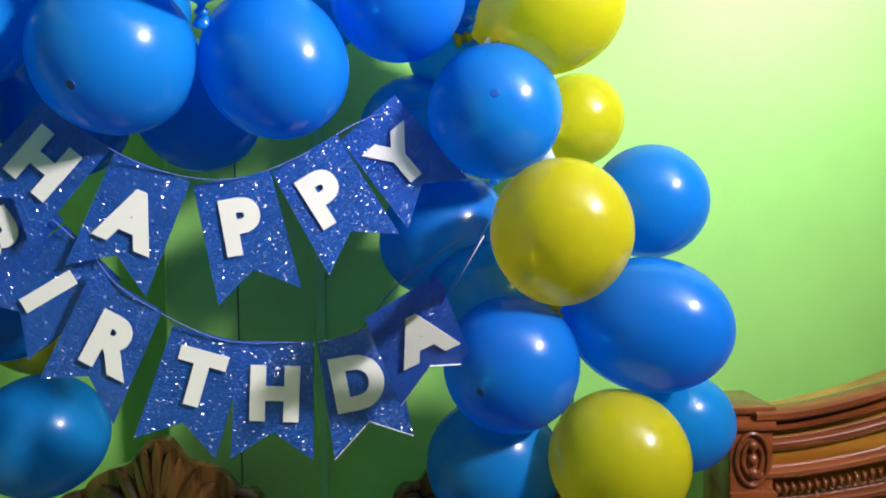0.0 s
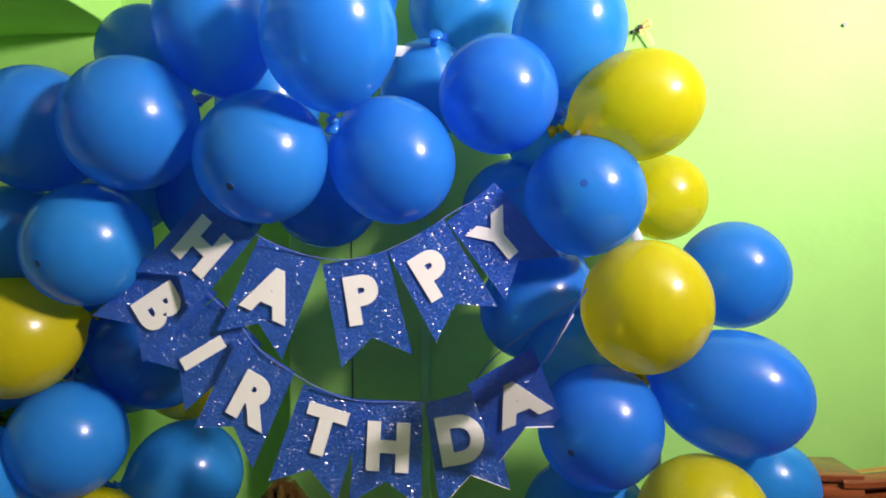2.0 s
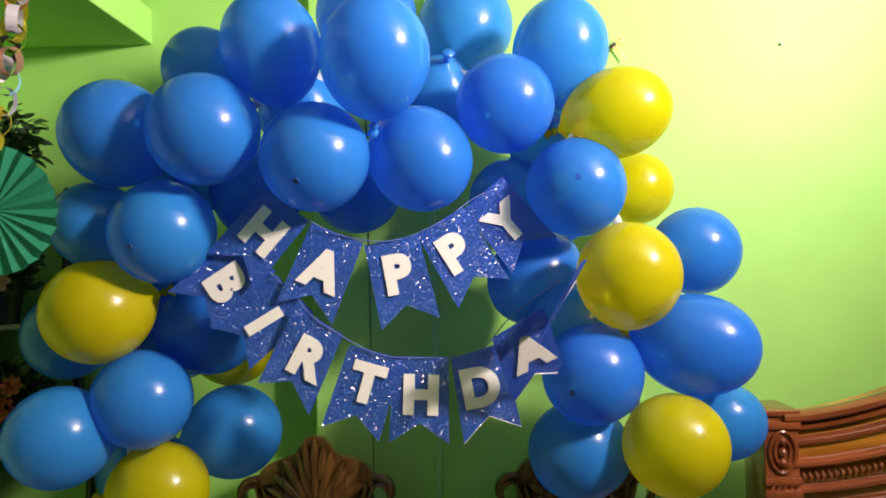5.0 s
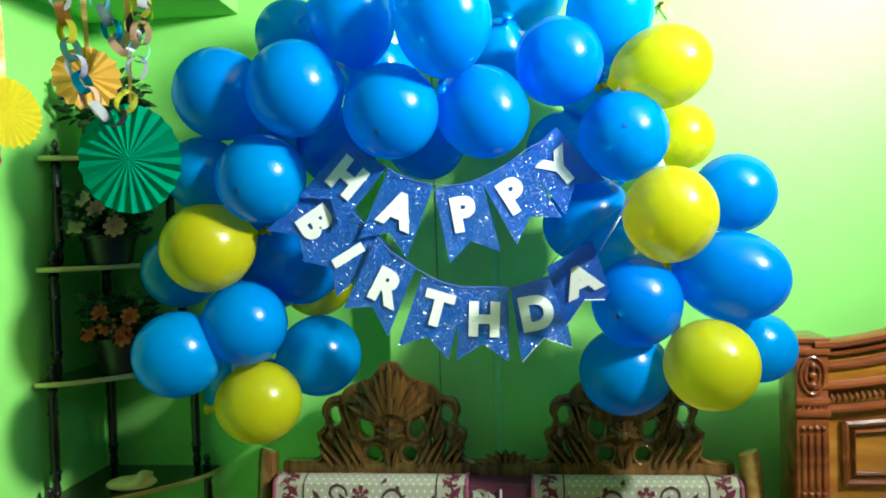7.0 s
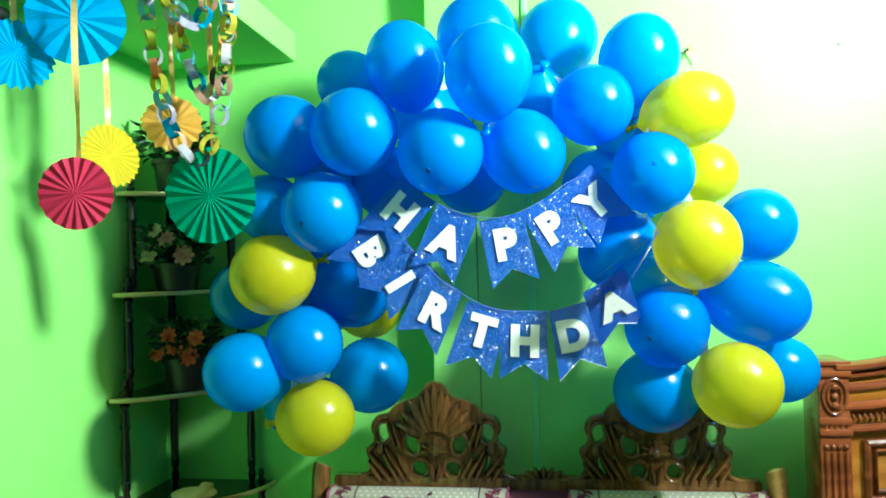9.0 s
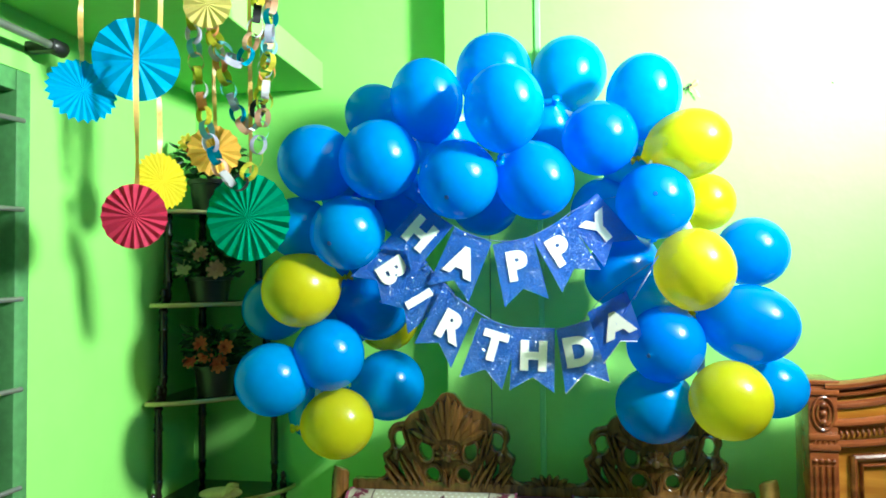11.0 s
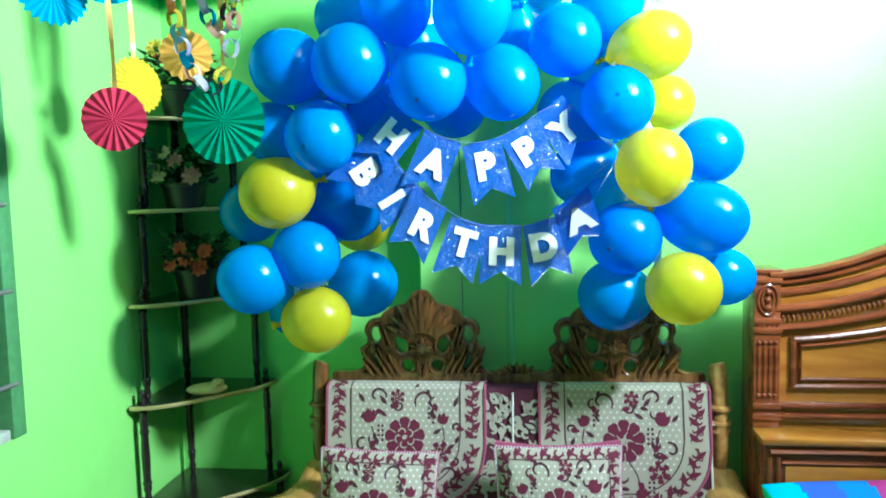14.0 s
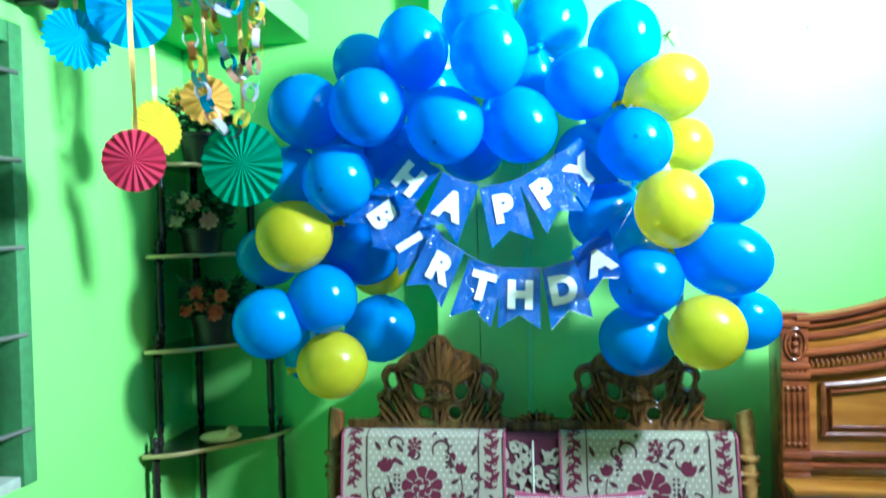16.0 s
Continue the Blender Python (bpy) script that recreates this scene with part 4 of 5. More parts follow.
def crest(cx):
    """Pierced, carved crown over one seat: a ribbed shell on top, acanthus leaves below, open gaps between."""
    holder = new("crest")
    holder.parent = sofa
    holder.location = (cx, 0.075, 0.845)
    right = [(p.x, p.z) for p in spline([(x, 0, z) for x, z in HALF], 4)]
    outline = right[::-1] + [(0.0, 0.314)] + [(-x, z) for x, z in right]
    holes = [oval(s * x, z, rx, rz, s * t) for x, z, rx, rz, t in HOLES for s in (1, -1)]
    part("pierced_plate", pierced(bmesh.new(), outline, holes, -0.010, 0.016), CARVED, holder, angle=30)
    for k in range(9):
        a = math.pi * (0.16 + 0.68 * k / 8)
        reach = 0.150 + 0.020 * math.sin(a) ** 2
        bm = bmesh.new()
        lobe(bm, (0.050 * math.cos(a), -0.010, 0.128 + 0.03 * math.sin(a)), (reach * 0.98 * math.cos(a), -0.010, 0.112 + reach * math.sin(a)), 0.040, 0.020)
        part("shell_rib", bm, CARVED, holder)
    bm = bmesh.new()
    for k in range(3):
        lobe(bm, (0.012 * (k - 1), -0.014, 0.205), (0.026 * (k - 1), -0.014, 0.308 - 0.016 * abs(k - 1)), 0.036, 0.022)
    part("top_bud", bm, CARVED, holder)
    for k in range(7):
        a = math.pi * (-0.05 + 1.1 * k / 6)
        bm = bmesh.new()
        lobe(bm, (0.010 * math.cos(a), -0.016, 0.100 + 0.008 * math.sin(a)), (0.046 * math.cos(a), -0.020, 0.100 + 0.042 * math.sin(a)), 0.024, 0.022)
        part("rosette_petal", bm, CARVED, holder)
    bm = bmesh.new()
    bmesh.ops.create_uvsphere(bm, u_segments=14, v_segments=8, radius=1, matrix=Matrix.LocRotScale((0, -0.020, 0.096), None, (0.017, 0.016, 0.017)))
    part("rosette_heart", bm, CARVED, holder)
    for s in (-1, 1):
        for x, z, rx, rz, t in HOLES[:3]:
            ring = oval(s * x, z, rx + 0.007, rz + 0.007, s * t, 20)
            bm = sweep(bmesh.new(), [(q[0], -0.012, q[1]) for q in ring[2:] + ring[:1]], 0.014, 0.020, 8)
            part("hole_rim", bm, CARVED, holder)
        for pts, w in (
            ([(0.150, 0, 0.205), (0.184, 0, 0.196), (0.198, 0, 0.165), (0.190, 0, 0.135), (0.200, 0, 0.112)], 0.022),
            ([(0.198, 0, 0.112), (0.216, 0, 0.092), (0.204, 0, 0.060), (0.214, 0, 0.026), (0.250, 0, 0.010), (0.290, 0, 0.006)], 0.022),
            ([(0.015, 0, 0.008), (0.030, 0, 0.062), (0.058, 0, 0.072), (0.084, 0, 0.052), (0.076, 0, 0.024)], 0.016),
        ):
            run = spline(pts, 6)
            bm = sweep(bmesh.new(), [(s * p.x, -0.012, p.z) for p in run], w, 0.026, 10, taper=[1 - 0.4 * i / len(run) for i in range(len(run))])
            part("scroll", bm, CARVED, holder)
        for x0, z0, x1, z1, w, bend in ((0.080, 0.0, 0.100, 0.092, 0.026, 0.020), (0.100, 0.0, 0.138, 0.120, 0.026, 0.024), (0.125, 0.0, 0.150, 0.096, 0.022, 0.016), (0.150, 0.0, 0.192, 0.100, 0.026, 0.022), (0.178, 0.0, 0.206, 0.070, 0.022, 0.012), (0.110, 0.100, 0.124, 0.190, 0.026, 0.010), (0.130, 0.110, 0.146, 0.196, 0.022, 0.008), (0.004, 0.0, 0.012, 0.060, 0.020, 0.004)):
            bm = bmesh.new()
            lobe(bm, (s * x0, -0.012, z0), (s * x1, -0.016, z1), w, 0.026, bend * s)
            part("acanthus_leaf", bm, CARVED, holder)
        bm = bmesh.new()
        bmesh.ops.create_uvsphere(bm, u_segments=12, v_segments=8, radius=1, matrix=Matrix.LocRotScale((s * 0.178, -0.016, 0.100), None, (0.014, 0.014, 0.020)))
        part("bead", bm, CARVED, holder)
    bm = sweep(bmesh.new(), spline([(-0.29, 0, 0.004), (-0.1, 0, 0.004), (0, 0, 0.006), (0.1, 0, 0.004), (0.29, 0, 0.004)], 6), 0.022, 0.034, 10)
    part("foot_moulding", bm, CARVED, holder)
    return holder


crest(-0.325)
crest(0.352)
bm = bmesh.new()
for k in range(-3, 4):
    lobe(bm, (0.013 + 0.012 * k, 0.06, 0.858), (0.013 + 0.03 * k, 0.058, 0.898 - 0.004 * k * k), 0.024, 0.024)
part("middle_leaf", bm, CARVED, sofa)


def chair_cover(x0, x1, mirror):
    """A printed cloth hung over the back, its lower corners cut round, edged with rose braid."""
    w, drop, cx = x1 - x0, 0.40, (x0 + x1) / 2
    top = BZ1 + 0.008

    def edge(x):
        u = abs(x) / (w / 2)
        return -drop + 0.21 * (1 - math.sqrt(max(0.0, 1 - max(0.0, (u - 0.12) / 0.88) ** 2)))

    def surface(x, y, lift):
        z = top + min(y, 0)
        f = back_y(min(z, BZ1)) - 0.007 + 0.0025 * math.sin(22 * x) * min(1, -y * 6) - lift
        if y > 0:
            f += y
        return Vector((cx + x, f, z + (0.012 * math.sin(math.pi * y / 0.09) + lift if y > 0 else 0)))

    holder = thing("back_cover", "cream cotton chair-back cover with maroon roses and rose braid edge", "sofa cover", (SX, SY, 0), "covers on the sofa back")
    bm = bmesh.new()
    n, m = 28, 16
    grid = []
    for i in range(n + 1):
        x = -w / 2 + w * i / n
        e = edge(x)
        col = [bm.verts.new(surface(x, q, 0)) for q in (0.09, 0.07, 0.045, 0.02)] + [bm.verts.new(surface(x, 0.0 + e * j / m, 0)) for j in range(m + 1)]
        grid.append(col)
    for a, b in zip(grid, grid[1:]):
        for j in range(m + 4):
            bm.faces.new((a[j], b[j], b[j + 1], a[j + 1]))
    body = part("cloth", bm, CLOTH, holder)
    rim = [(-w / 2, q) for q in (0.085, 0.05, 0.02, 0.0)] + [(-w / 2 + w * i / 60, edge(-w / 2 + w * i / 60)) for i in range(61)] + [(w / 2, q) for q in (0.0, 0.02, 0.05, 0.085)]
    part("braid", sweep(bmesh.new(), [surface(x, y, 0.002) for x, y in rim], 0.010, 0.008, 8), ROSE, holder, "twisted rose braid")
    k = (w / 2 - 0.085) / (w / 2)
    inner = [(-w / 2 * k, q) for q in (0.085, 0.06, 0.04, 0.02, 0.0)] + [(k * (-w / 2 + w * i / 60), edge(-w / 2 + w * i / 60) * 0.83) for i in range(61)] + [(w / 2 * k, q) for q in (0.0, 0.02, 0.04, 0.06, 0.085)]
    ln = Print(surface)
    ln.line(inner, 0.004, 0.0012, False)
    ln.done("border_line", INK, holder, "dark printed line")
    path = []
    km = (k + 1) / 2
    seq = [(-w / 2 * km, 0.058 - 0.026 * i) for i in range(9)] + [(km * (-w / 2 + w * i / 60), edge(-w / 2 + w * i / 60) * 0.915) for i in (0.3, 1.2, 2.8, 5, 8, 11, 14, 17, 20, 23, 26, 29, 31, 34, 37, 40, 43, 46, 49, 52, 55, 57.2, 58.8, 59.7)] + [(w / 2 * km, -0.15 + 0.026 * i) for i in range(9)]
    for i, (x, y) in enumerate(seq):
        a, b = seq[max(i - 1, 0)], seq[min(i + 1, len(seq) - 1)]
        path.append((x, y, b[0] - a[0], b[1] - a[1]))
    border(surface, path, holder)
    bouquet(surface, holder, 1.30, mirror, 0.0, -0.165)
    dots(surface, lambda x, y: abs(x) < w / 2 * k - 0.01 and -0.33 < y < 0.08 and y > 0.8 * edge(x / k) + 0.01, 0.021, 0.0038, holder)


chair_cover(-0.645, -0.094, -1)
chair_cover(0.089, 0.645, 1)


def cushion(at, w, h, tilt, spin, mirror, frill):
    holder = thing("cushion", "square cream cushion printed with maroon roses%s" % (" and a rose frill" if frill else ""), "cushion", at, "cushions on the sofa")
    holder.rotation_euler = Euler((radians(tilt), radians(spin), 0), "XYZ")

    def bulge(x, y):
        u, v = min(1, abs(2 * x / w)), min(1, abs(2 * y / h))
        return 0.062 * ((1 - u ** 2.6) * (1 - v ** 2.6)) ** 0.55

    def surface(x, y, lift):
        p = 1 - 0.045 * (math.cos(math.pi * y / h) if abs(y) <= h / 2 else 0)
        q = 1 - 0.035 * (math.cos(math.pi * x / w) if abs(x) <= w / 2 else 0)
        ripple = 0.0022 * math.sin(55 * x) * max(0.0, 2 * y / h) * (1 - abs(2 * y / h)) * 3
        return Vector((x * (p if abs(2 * x / w) > 0.8 else 1), -bulge(x, y) - lift + ripple, y * (q if abs(2 * y / h) > 0.8 else 1)))

    bm = bmesh.new()
    n = 26
    for sgn in (1, -1):
        grid = []
        for i in range(n + 1):
            for_row = []
            for j in range(n + 1):
                # finer towards the seams
                x = w / 2 * math.sin(math.pi / 2 * (2 * i / n - 1))
                y = h / 2 * math.sin(math.pi / 2 * (2 * j / n - 1))
                p = surface(x, y, 0)
                for_row.append(bm.verts.new((p.x, p.y * sgn, p.z)))
            grid.append(for_row)
        for i in range(n):
            for j in range(n):
                bm.faces.new((grid[i][j], grid[i + 1][j], grid[i + 1][j + 1], grid[i][j + 1]))
    bmesh.ops.remove_doubles(bm, verts=bm.verts, dist=0.0004)
    part("cover", bm, CLOTH, holder, angle=80)
    ring = []
    for k in range(81):
        t = (k / 80 * 4) % 4
        side, f = int(t), t - int(t)
        x, y = ((-1 + 2 * f, 1), (1, 1 - 2 * f), (1 - 2 * f, -1), (-1, -1 + 2 * f))[side]
        p = surface(x * w / 2, y * h / 2, 0)
        ring.append((p.x, 0.0, p.z))
    part("braid", sweep(bmesh.new(), ring, 0.012, 0.012, 8), ROSE, holder, "rose and white twisted braid")
    pr = Print(lambda x, y, lift: Vector((x, -0.007 - lift, y)))
    for k, (x, y, z) in enumerate(ring[:-1]):
        a, b = Vector(ring[k]), Vector(ring[k + 1])
        for f in (0.2, 0.7):
            c = a.lerp(b, f)
            pr.line([(c.x - 0.003, c.z - 0.004), (c.x + 0.003, c.z + 0.004)], 0.0026, taper=False)
    pr.done("braid_twist", THREAD, holder, "white strand of the braid")
    iw, ih = w * 0.79, h * 0.79
    ln = Print(surface)
    for a, b in (((-iw / 2, -ih / 2), (-iw / 2, ih / 2)), ((-iw / 2, ih / 2), (iw / 2, ih / 2)), ((iw / 2, ih / 2), (iw / 2, -ih / 2))):
        ln.line([(a[0] + (b[0] - a[0]) * t / 12, a[1] + (b[1] - a[1]) * t / 12) for t in range(13)], 0.0028, 0.0014, False)
    ln.done("border_line", INK, holder, "dark printed line")
    path = []
    for k in range(9):
        f = -0.42 + 0.84 * k / 8
        path += [(w * f, h * 0.44, 1, 0), (w * 0.44, -h * f, 0, -1), (-w * 0.44, h * f, 0, 1)]
    border(surface, path, holder)
    bouquet(surface, holder, 1.12, mirror, 0.0, 0.0)
    dots(surface, lambda x, y: abs(x) < iw / 2 - 0.008 and abs(y) < ih / 2 - 0.008, 0.02, 0.0038, holder)
    if frill:
        pts = [(-w / 2 + w * t / 24, 0.014 + 0.004 * math.sin(3 * t), h / 2 + 0.006 - 0.018 * math.sin(math.pi * t / 24)) for t in range(25)]
        part("frill", sweep(bmesh.new(), pts, 0.024, 0.016, 8), ROSE, holder, "rose coloured frill")


cushion((-0.425, 1.235, 0.505), 0.385, 0.345, -14, 1.5, -1, False)
cushion((0.155, 1.235, 0.525), 0.395, 0.355, -14, -1.5, 1, True)

# ---- bed with its headboard ----
BX, BY, BEDW = 0.775, 1.40, 1.72
bed = thing("bed", "polished red-brown wooden bed with a moulded headboard against the wall", "bed", (BX, BY, 0))


def rise(x):
    """How far the headboard's upper lines climb towards its middle."""
    u = min(max(x, 0), BEDW - max(x, 0)) / (BEDW / 2)
    return 0.38 * max(0.0, u - 0.07) ** 1.7


XS = [0.045 + (BEDW - 0.09) * k / 60 for k in range(61)]
prism_pts = [(x, 0.30) for x in (XS[0], XS[-1])] + [(x, 1.215 + rise(x)) for x in reversed(XS)]
part("headboard", prism(bmesh.new(), prism_pts, 0.012, 0.10), BEDGOLD, bed, "golden veneer panel", smooth=False)
for z, w, d, y in ((1.222, 0.030, 0.05, 0.0), (1.196, 0.018, 0.035, 0.006), (1.163, 0.026, 0.032, 0.006), (1.112, 0.026, 0.042, 0.004), (1.052, 0.024, 0.040, 0.004)):
    part("moulding", sweep(bmesh.new(), [(x, y, z + rise(x) * (0.45 + 0.55 * (z - 1.0) / 0.22)) for x in XS], w, d, 10, normal=(0, 1, 0)), BEDRED, bed, "red-brown moulding")
part("frieze", prism(bmesh.new(), [(x, 1.178 + rise(x) * 0.9) for x in XS] + [(x, 1.118 + rise(x) * 0.75) for x in reversed(XS)], 0.004, 0.02), BEDGOLD, bed, "golden veneer band", smooth=False)
bead_bm = bmesh.new()
bmesh.ops.create_icosphere(bead_bm, subdivisions=1, radius=1, matrix=Matrix.Diagonal((0.005, 0.010, 0.012, 1)))
bead_me = bpy.data.meshes.new("bead")
bead_bm.to_mesh(bead_me)
bead_bm.free()
bead_me.materials.append(BEDRED)
bead_me.shade_smooth()
for k in range(110):
    x = 0.06 + 0.0148 * k
    if x < BEDW - 0.06:
        ob = new("bead", bead_me)
        ob.parent = bed
        ob.location = (x, -0.006, 1.083 + rise(x) * 0.66)
for z in (0.80, 0.766):
    part("moulding", sweep(bmesh.new(), [(x, 0.004, z) for x in XS], 0.020, 0.034, 10, normal=(0, 1, 0)), BEDRED, bed, "red-brown moulding")
px0, px1 = 0.125, BEDW - 0.125
for inset, w, y in ((0.0, 0.020, 0.006), (0.022, 0.010, 0.009)):
    n = 30
    tops = [(px0 + inset + (px1 - px0 - 2 * inset) * k / n, y, 1.012 - inset + 0.45 * rise(px0 + (px1 - px0) * k / n)) for k in range(n + 1)]
    part("panel_frame", sweep(bmesh.new(), tops, w, 0.026, 8, normal=(0, 1, 0)), BEDRED, bed, "red-brown panel moulding")
    part("panel_frame", sweep(bmesh.new(), [(px0 + inset, y, 0.862 + inset), (px1 - inset, y, 0.862 + inset)], w, 0.026, 8, normal=(0, 1, 0)), BEDRED, bed, "red-brown panel moulding")
    for x in (px0 + inset, px1 - inset):
        part("panel_frame", sweep(bmesh.new(), [(x, y, 0.855 + inset), (x, y, 1.02 - inset)], w, 0.026, 8, normal=(0, 1, 0)), BEDRED, bed, "red-brown panel moulding")
for s in (0, 1):
    x0 = 0 if s == 0 else BEDW - 0.082
    pst = part("bedpost", boxed((x0, -0.012, 0.0), (x0 + 0.082, 0.12, 1.225), 0.006), BEDRED, bed, "red-brown carved post")
    part("cap", boxed((x0 - 0.004, -0.018, 1.2251), (x0 + 0.086, 0.12, 1.24), 0.005), BEDRED, pst)
    for z in (1.205, 1.075, 1.045, 0.80, 0.765):
        part("band", boxed((x0 - 0.003, -0.020, z - 0.010), (x0 + 0.085, -0.010, z + 0.010), 0.005), BEDRED, pst)
    for k in range(4):
        part("flute", sweep(bmesh.new(), [(x0 + 0.016 + 0.017 * k, -0.013, 0.85), (x0 + 0.016 + 0.017 * k, -0.013, 0.99)], 0.011, 0.012, 8, normal=(0, 1, 0)), BEDRED, pst)
        for z in (0.835, 1.006):
            bm = bmesh.new()
            bmesh.ops.create_icosphere(bm, subdivisions=2, radius=0.008, matrix=Matrix.Translation((x0 + 0.016 + 0.017 * k, -0.014, z)))
            part("bead", bm, BEDRED, pst)
    for k, (rx, rz) in enumerate(((0.030, 0.048), (0.018, 0.030))):
        part("carved_ring", sweep(bmesh.new(), [(x0 + 0.041 + rx * math.cos(0.35 * a), -0.013, 1.143 + rz * math.sin(0.35 * a)) for a in range(19)], 0.009, 0.012, 8, normal=(0, 1, 0)), BEDRED, pst)
    for k in range(3):
        bm = bmesh.new()
        bmesh.ops.create_icosphere(bm, subdivisions=2, radius=0.011, matrix=Matrix.Translation((x0 + 0.041, -0.014, 1.118 + 0.025 * k)))
        part("bead", bm, BEDRED, pst)
    bm = bmesh.new()
    for k in range(5):
        sweep(bm, [(x0 + 0.010 + 0.014 * k, -0.013, 1.052), (x0 + 0.020 + 0.014 * k, -0.014, 1.068)], 0.008, 0.01, 6, normal=(0, 1, 0))
    part("rope_carving", bm, BEDRED, pst)
box_part = part("storage_box", boxed((0.004, -0.115, 0.10), (BEDW - 0.004, -0.016, 0.712), 0.006), BEDRED, bed, "red-brown box below the headboard")
part("box_top", boxed((-0.008, -0.135, 0.7121), (BEDW + 0.008, -0.014, 0.735), 0.008), BEDGOLD, box_part, "golden ledge")
part("moulding", sweep(bmesh.new(), [(0.02, -0.118, 0.69), (BEDW - 0.02, -0.118, 0.69)], 0.02, 0.03, 8, normal=(0, 1, 0)), BEDRED, box_part)
part("moulding", sweep(bmesh.new(), [(0.055, -0.116, 0.655), (BEDW - 0.055, -0.116, 0.655)], 0.014, 0.02, 8, normal=(0, 1, 0)), BEDRED, box_part)
part("box_panel", boxed((0.065, -0.122, 0.20), (BEDW - 0.065, -0.1151, 0.645), 0.003), BEDGOLD, box_part, "golden veneer panel")
for x in (0.02, 0.045):
    part("moulding", sweep(bmesh.new(), [(x, -0.117, 0.12), (x, -0.117, 0.675)], 0.015, 0.022, 8, normal=(0, 1, 0)), BEDRED, box_part)
part("side_rail", boxed((0.0, -2.0, 0.18), (0.05, -0.117, 0.36), 0.01), BEDRED, bed)
part("side_rail", boxed((BEDW - 0.05, -2.0, 0.18), (BEDW, -0.117, 0.36), 0.01), BEDRED, bed)
part("foot_rail", boxed((0.0, -2.04, 0.0), (BEDW, -2.001, 0.45), 0.01), BEDRED, bed)
MATTRESS = material("bed_sheet", (0.10, 0.12, 0.17), 0.9, vary=0.15, scale=20)
tagged(part("mattress", boxed((BX + 0.06, BY - 1.98, 0.20), (BX + BEDW - 0.06, BY - 0.13, 0.47), 0.05), MATTRESS), "thick mattress with a greyish blue sheet on the bed", "mattress")


def pillow_bm(w, h, d, n=20):
    bm = bmesh.new()
    for sgn in (1, -1):
        g = []
        for i in range(n + 1):
            x = math.sin(math.pi / 2 * (2 * i / n - 1))
            g.append([bm.verts.new((x * w / 2, math.sin(math.pi / 2 * (2 * j / n - 1)) * h / 2, sgn * d / 2 * ((1 - x ** 4) * (1 - math.sin(math.pi / 2 * (2 * j / n - 1)) ** 4)) ** 0.5)) for j in range(n + 1)])
        for i in range(n):
            for j in range(n):
                bm.faces.new((g[i][j], g[i + 1][j], g[i + 1][j + 1], g[i][j + 1]))
    bmesh.ops.remove_doubles(bm, verts=bm.verts, dist=0.0005)
    return bm


PATCH = [material("patch_" + n, c, 0.8, vary=0.12, scale=30) for n, c in (("green", (0.05, 0.42, 0.12)), ("cyan", (0.01, 0.48, 0.68)), ("blue", (0.05, 0.12, 0.62)), ("sky", (0.03, 0.22, 0.62)), ("magenta", (0.45, 0.03, 0.25)), ("grey", (0.45, 0.48, 0.55)))]
quilt = tagged(part("patchwork_pillow", pillow_bm(0.56, 0.36, 0.13, 70), PATCH[0]), "bright patchwork pillow in green, cyan, blue and magenta", "pillow")
for mat in PATCH[1:]:
    quilt.data.materials.append(mat)
for f in quilt.data.polygons:
    c = f.center
    u = c.x + 0.25 * c.y
    f.material_index = sum(u > lim for lim in (-0.235, -0.15, -0.05, 0.04, 0.11))
quilt.matrix_basis = pose(1.03, 1.06, 0.525, 34, -4, -4)
TEAL = material("dark_teal_print", (0.03, 0.11, 0.14), 0.75, vary=0.9, scale=14)
tagged(part("round_pillow", pillow_bm(0.46, 0.36, 0.20), TEAL), "dark teal printed pillow lying on the bed", "pillow").matrix_basis = pose(1.10, 0.86, 0.56, 12, 0, 8)

# ---- hanging paper fans ----
def paper(name, c, spread=0.0):
    return material(name, c, 0.65, vary=0.06, scale=30, translucent=0.42)


PPINK, PYEL, PBLUE, PORANGE, PGREEN = paper("pink_paper", (0.78, 0.06, 0.18)), paper("yellow_paper", (0.80, 0.68, 0.02)), paper("sky_blue_paper", (0.03, 0.50, 0.85)), paper("orange_paper", (0.88, 0.56, 0.11)), paper("green_paper", (0.012, 0.50, 0.31))


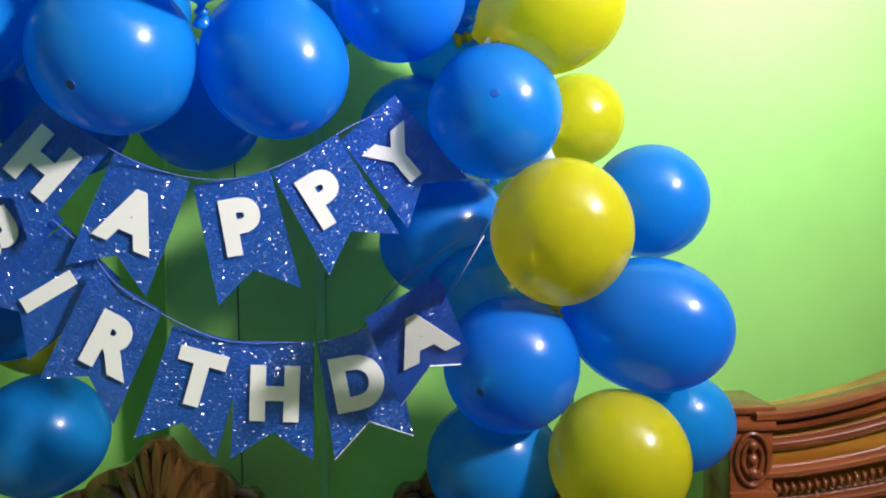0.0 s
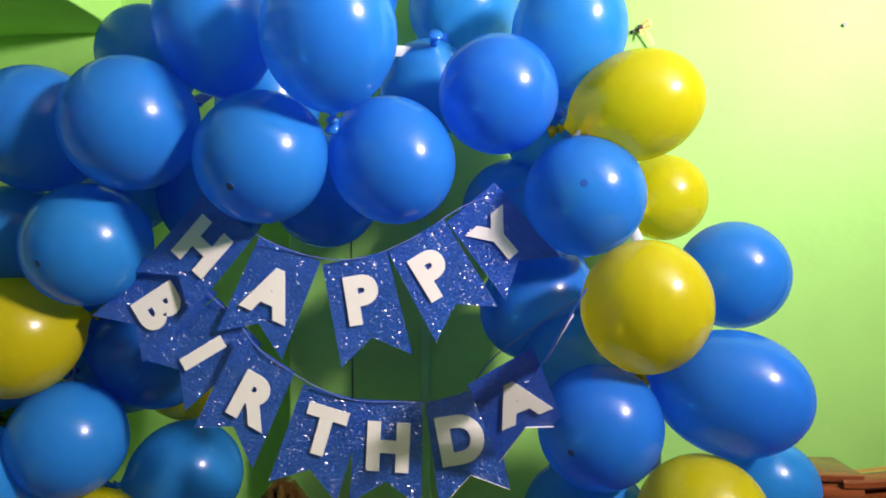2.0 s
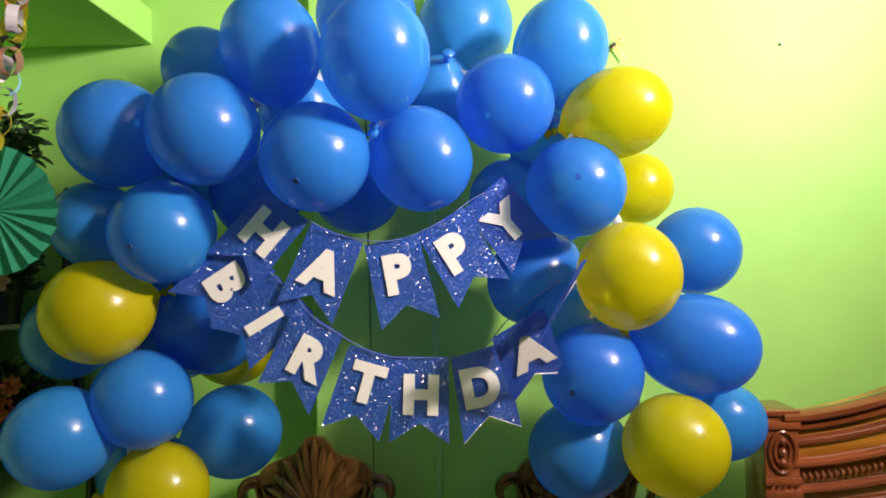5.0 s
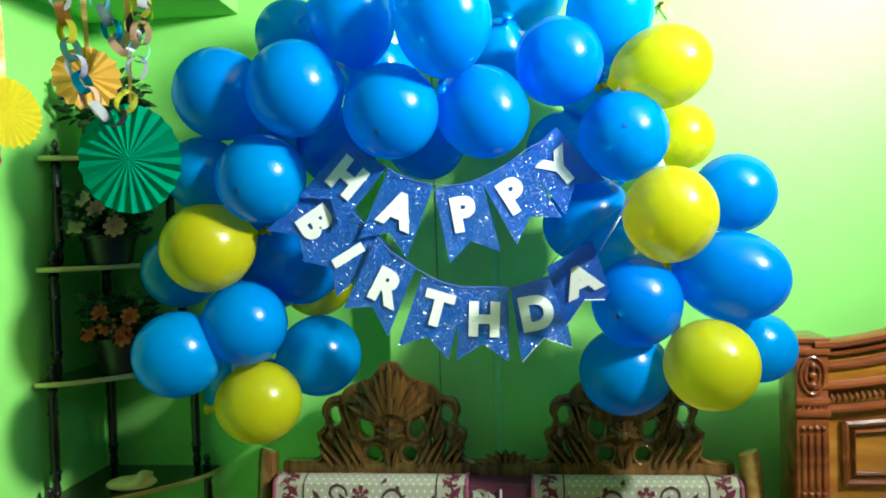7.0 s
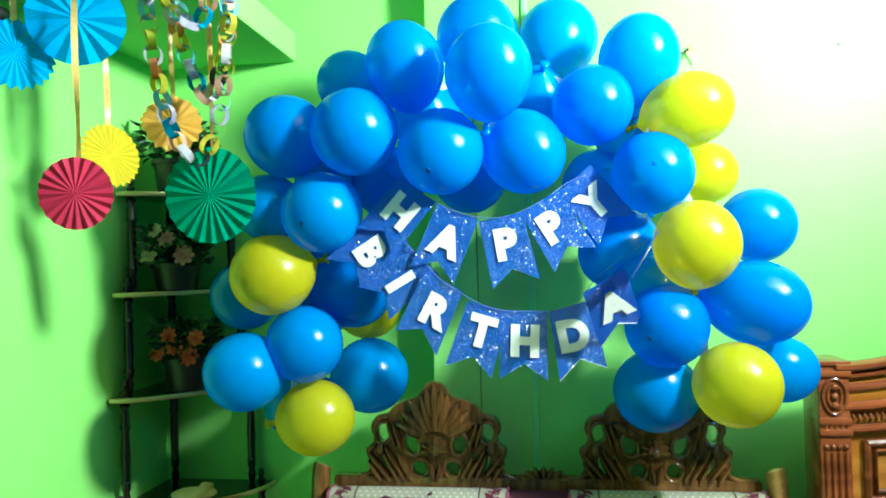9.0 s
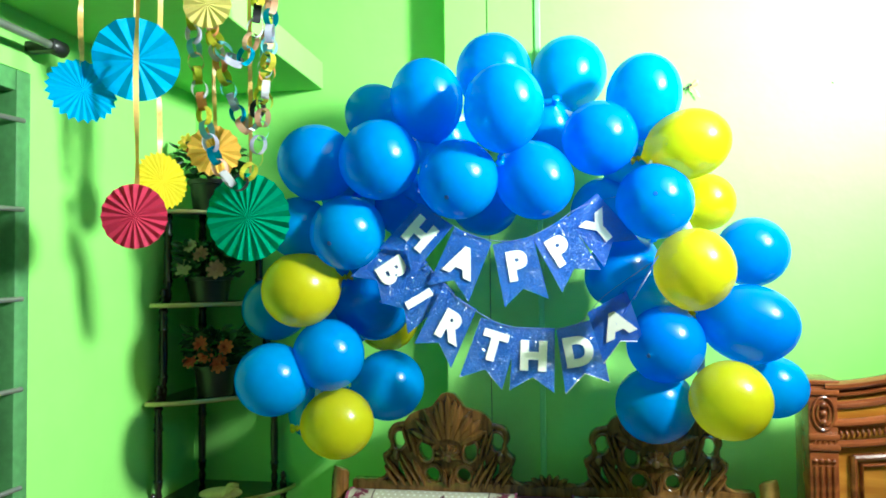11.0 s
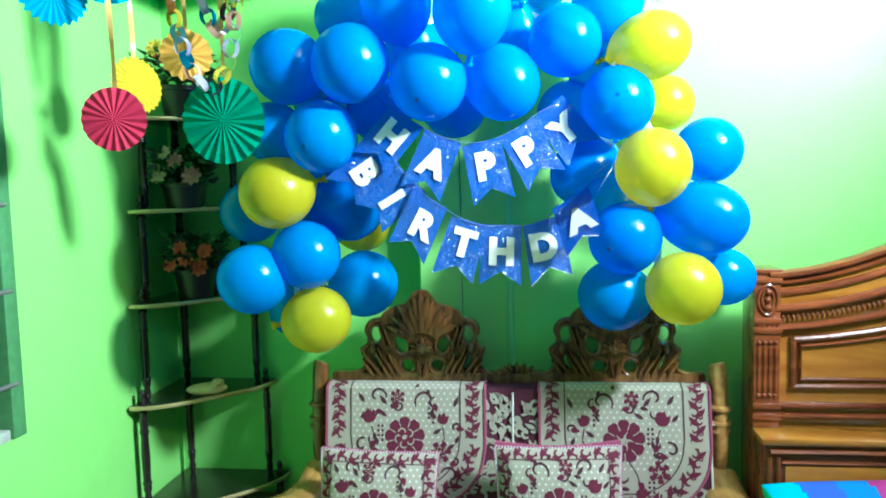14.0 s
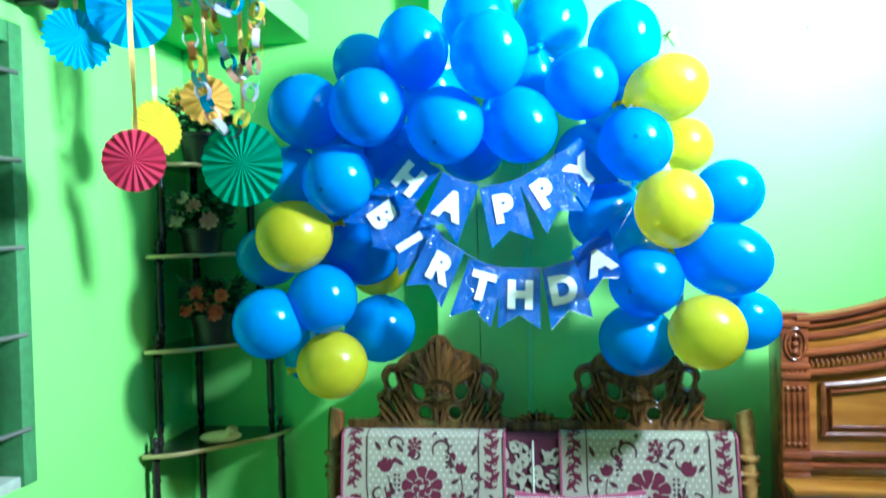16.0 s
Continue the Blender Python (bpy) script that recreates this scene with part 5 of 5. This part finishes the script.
def fan(at, r, mat, word, turn, tilt, pleats, top, fray=0.0):
    """A disc of folded paper on a ribbon. turn: degrees round the ribbon."""
    holder = thing("paper_fan", "round pleated %s paper fan hanging on a gold ribbon" % word, "paper fan", at, "hanging paper fans")
    holder.rotation_euler = Euler((radians(tilt), 0, radians(turn)), "XYZ")
    bm = bmesh.new()
    n = pleats * 2
    rad = [0.04, 0.3, 0.65, 1.0]
    rings = []
    for q in rad:
        ring = []
        for k in range(n):
            a = 6.28318 * k / n
            rr = r * q * (1 + (fray if k % 2 else -fray) * (q == 1.0))
            ring.append(bm.verts.new((rr * math.sin(a), (0.5 if k % 2 else -0.5) * min(0.6 * 6.283 * r * q / n, 0.010 + 0.02 * q * r) - 0.05 * r * (1 - q), rr * math.cos(a))))
        rings.append(ring)
    for a, b in zip(rings, rings[1:]):
        for k in range(n):
            bm.faces.new((a[k], a[(k + 1) % n], b[(k + 1) % n], b[k]))
    bm.faces.new(rings[0])
    fs = list(bm.faces)
    bmesh.ops.solidify(bm, geom=fs, thickness=0.0006)
    part("disc", bm, mat, holder, smooth=False)
    length = top - at[2]
    bm = bmesh.new()
    pts = [(0.002 * math.sin(9 * t), 0.012, r * 0.1 + (length - r * 0.1) * t) for t in [k / 24 for k in range(25)]]
    prev = None
    for k, p in enumerate(pts):
        a = 0.6 * math.sin(0.5 * k + at[0] * 20)
        d = Vector((math.cos(a), math.sin(a), 0)) * 0.006
        cur = (bm.verts.new(Vector(p) - d), bm.verts.new(Vector(p) + d))
        if prev:
            bm.faces.new((prev[0], prev[1], cur[1], cur[0]))
        prev = cur
    bmesh.ops.solidify(bm, geom=list(bm.faces), thickness=0.0008)
    rb = part("ribbon", bm, RIBBON, holder, "shiny gold ribbon")
    rb.matrix_parent_inverse = Euler((radians(tilt), 0, 0), "XYZ").to_matrix().to_4x4().inverted()
    return holder


fan((-0.838, 0.545, 1.690), 0.070, PPINK, "crimson", 14, 4, 20, 2.279)
fan((-0.875, 0.72, 1.790), 0.068, PYEL, "yellow", 64, -6, 26, 2.279, 0.06)
fan((-0.868, 0.60, 2.050), 0.093, PBLUE, "sky blue", 30, 8, 13, 2.279)
fan((-0.975, 0.56, 1.975), 0.072, PBLUE, "sky blue", 48, -10, 24, 2.279, 0.06)
fan((-0.865, 0.97, 1.905), 0.070, PORANGE, "orange", 28, -6, 16, 2.279, 0.05)
fan((-0.745, 0.92, 1.715), 0.116, PGREEN, "green", 0, 4, 22, ZC)
fan((-0.80, 0.80, 2.245), 0.060, paper("pale_yellow_paper", (0.82, 0.70, 0.28)), "pale yellow", 14, 0, 14, ZC)

# ---- paper chains ----
CHAINC = [material("chain_" + n, c, 0.5, vary=0.06, scale=30, translucent=0.42) for n, c in (("yellow", (0.80, 0.74, 0.08)), ("sky", (0.35, 0.72, 0.80)), ("lilac", (0.74, 0.70, 0.86)), ("orange", (0.85, 0.42, 0.18)), ("black", (0.05, 0.05, 0.055)), ("olive", (0.55, 0.60, 0.05)), ("peach", (0.82, 0.52, 0.36)), ("blue", (0.03, 0.45, 0.70)), ("white", (0.80, 0.78, 0.84)))]


def link_mesh(mat):
    bm = bmesh.new()
    n = 16
    rings = []
    for k in range(n):
        a = 6.28318 * k / n
        x, z = 0.020 * math.cos(a), 0.025 * math.sin(a)
        rings.append((bm.verts.new((x, -0.0095, z)), bm.verts.new((x, 0.0095, z))))
    for k in range(n):
        a, b = rings[k], rings[(k + 1) % n]
        bm.faces.new((a[0], b[0], b[1], a[1]))
    bmesh.ops.solidify(bm, geom=list(bm.faces), thickness=0.0006)
    me = bpy.data.meshes.new("link")
    bm.to_mesh(me)
    bm.free()
    me.materials.append(mat)
    me.shade_smooth()
    return me


LINKS = [link_mesh(m) for m in CHAINC]
ORDER = (0, 2, 1, 6, 5, 8, 3, 0, 1, 2, 7, 6, 8, 4, 0)
rng = random.Random(12)


def chain(points, order):
    holder = thing("paper_chain", "looped chain of many-coloured paper links hanging from above", "paper chain", points[0], "paper chains")
    pts = spline(points, 30)
    step, run, last, count = 0.037, 0.0, pts[0], 0
    for p in pts[1:]:
        run += (p - last).length
        if run >= step:
            run -= step
            t = (p - last).normalized()
            q = t.to_track_quat("Z", "Y") @ Euler((0, 0, radians(90 * (count % 2) + rng.uniform(-35, 35)))).to_quaternion()
            ob = new("link", LINKS[ORDER[(order + count) % len(ORDER)]])
            ob.parent = holder
            ob.matrix_basis = Matrix.LocRotScale(p - Vector(points[0]), q, None)
            count += 1
        last = p
    return holder


chain([(-0.885, 0.88, 2.278), (-0.872, 0.88, 2.12), (-0.84, 0.88, 1.94), (-0.80, 0.88, 1.835), (-0.755, 0.88, 1.80), (-0.71, 0.88, 1.86), (-0.685, 0.88, 1.98), (-0.67, 0.89, 2.20), (-0.66, 0.90, 2.50), (-0.655, 0.90, ZC)], 0)
chain([(-0.865, 0.93, 2.278), (-0.84, 0.93, 2.17), (-0.80, 0.93, 2.05), (-0.755, 0.93, 1.955), (-0.72, 0.93, 2.01), (-0.70, 0.93, 2.12), (-0.685, 0.93, 2.40), (-0.68, 0.93, ZC)], 3)
chain([(-0.84, 0.84, 2.278), (-0.80, 0.85, 2.17), (-0.75, 0.86, 2.115), (-0.715, 0.86, 2.15), (-0.69, 0.86, 2.3), (-0.685, 0.86, ZC)], 5)
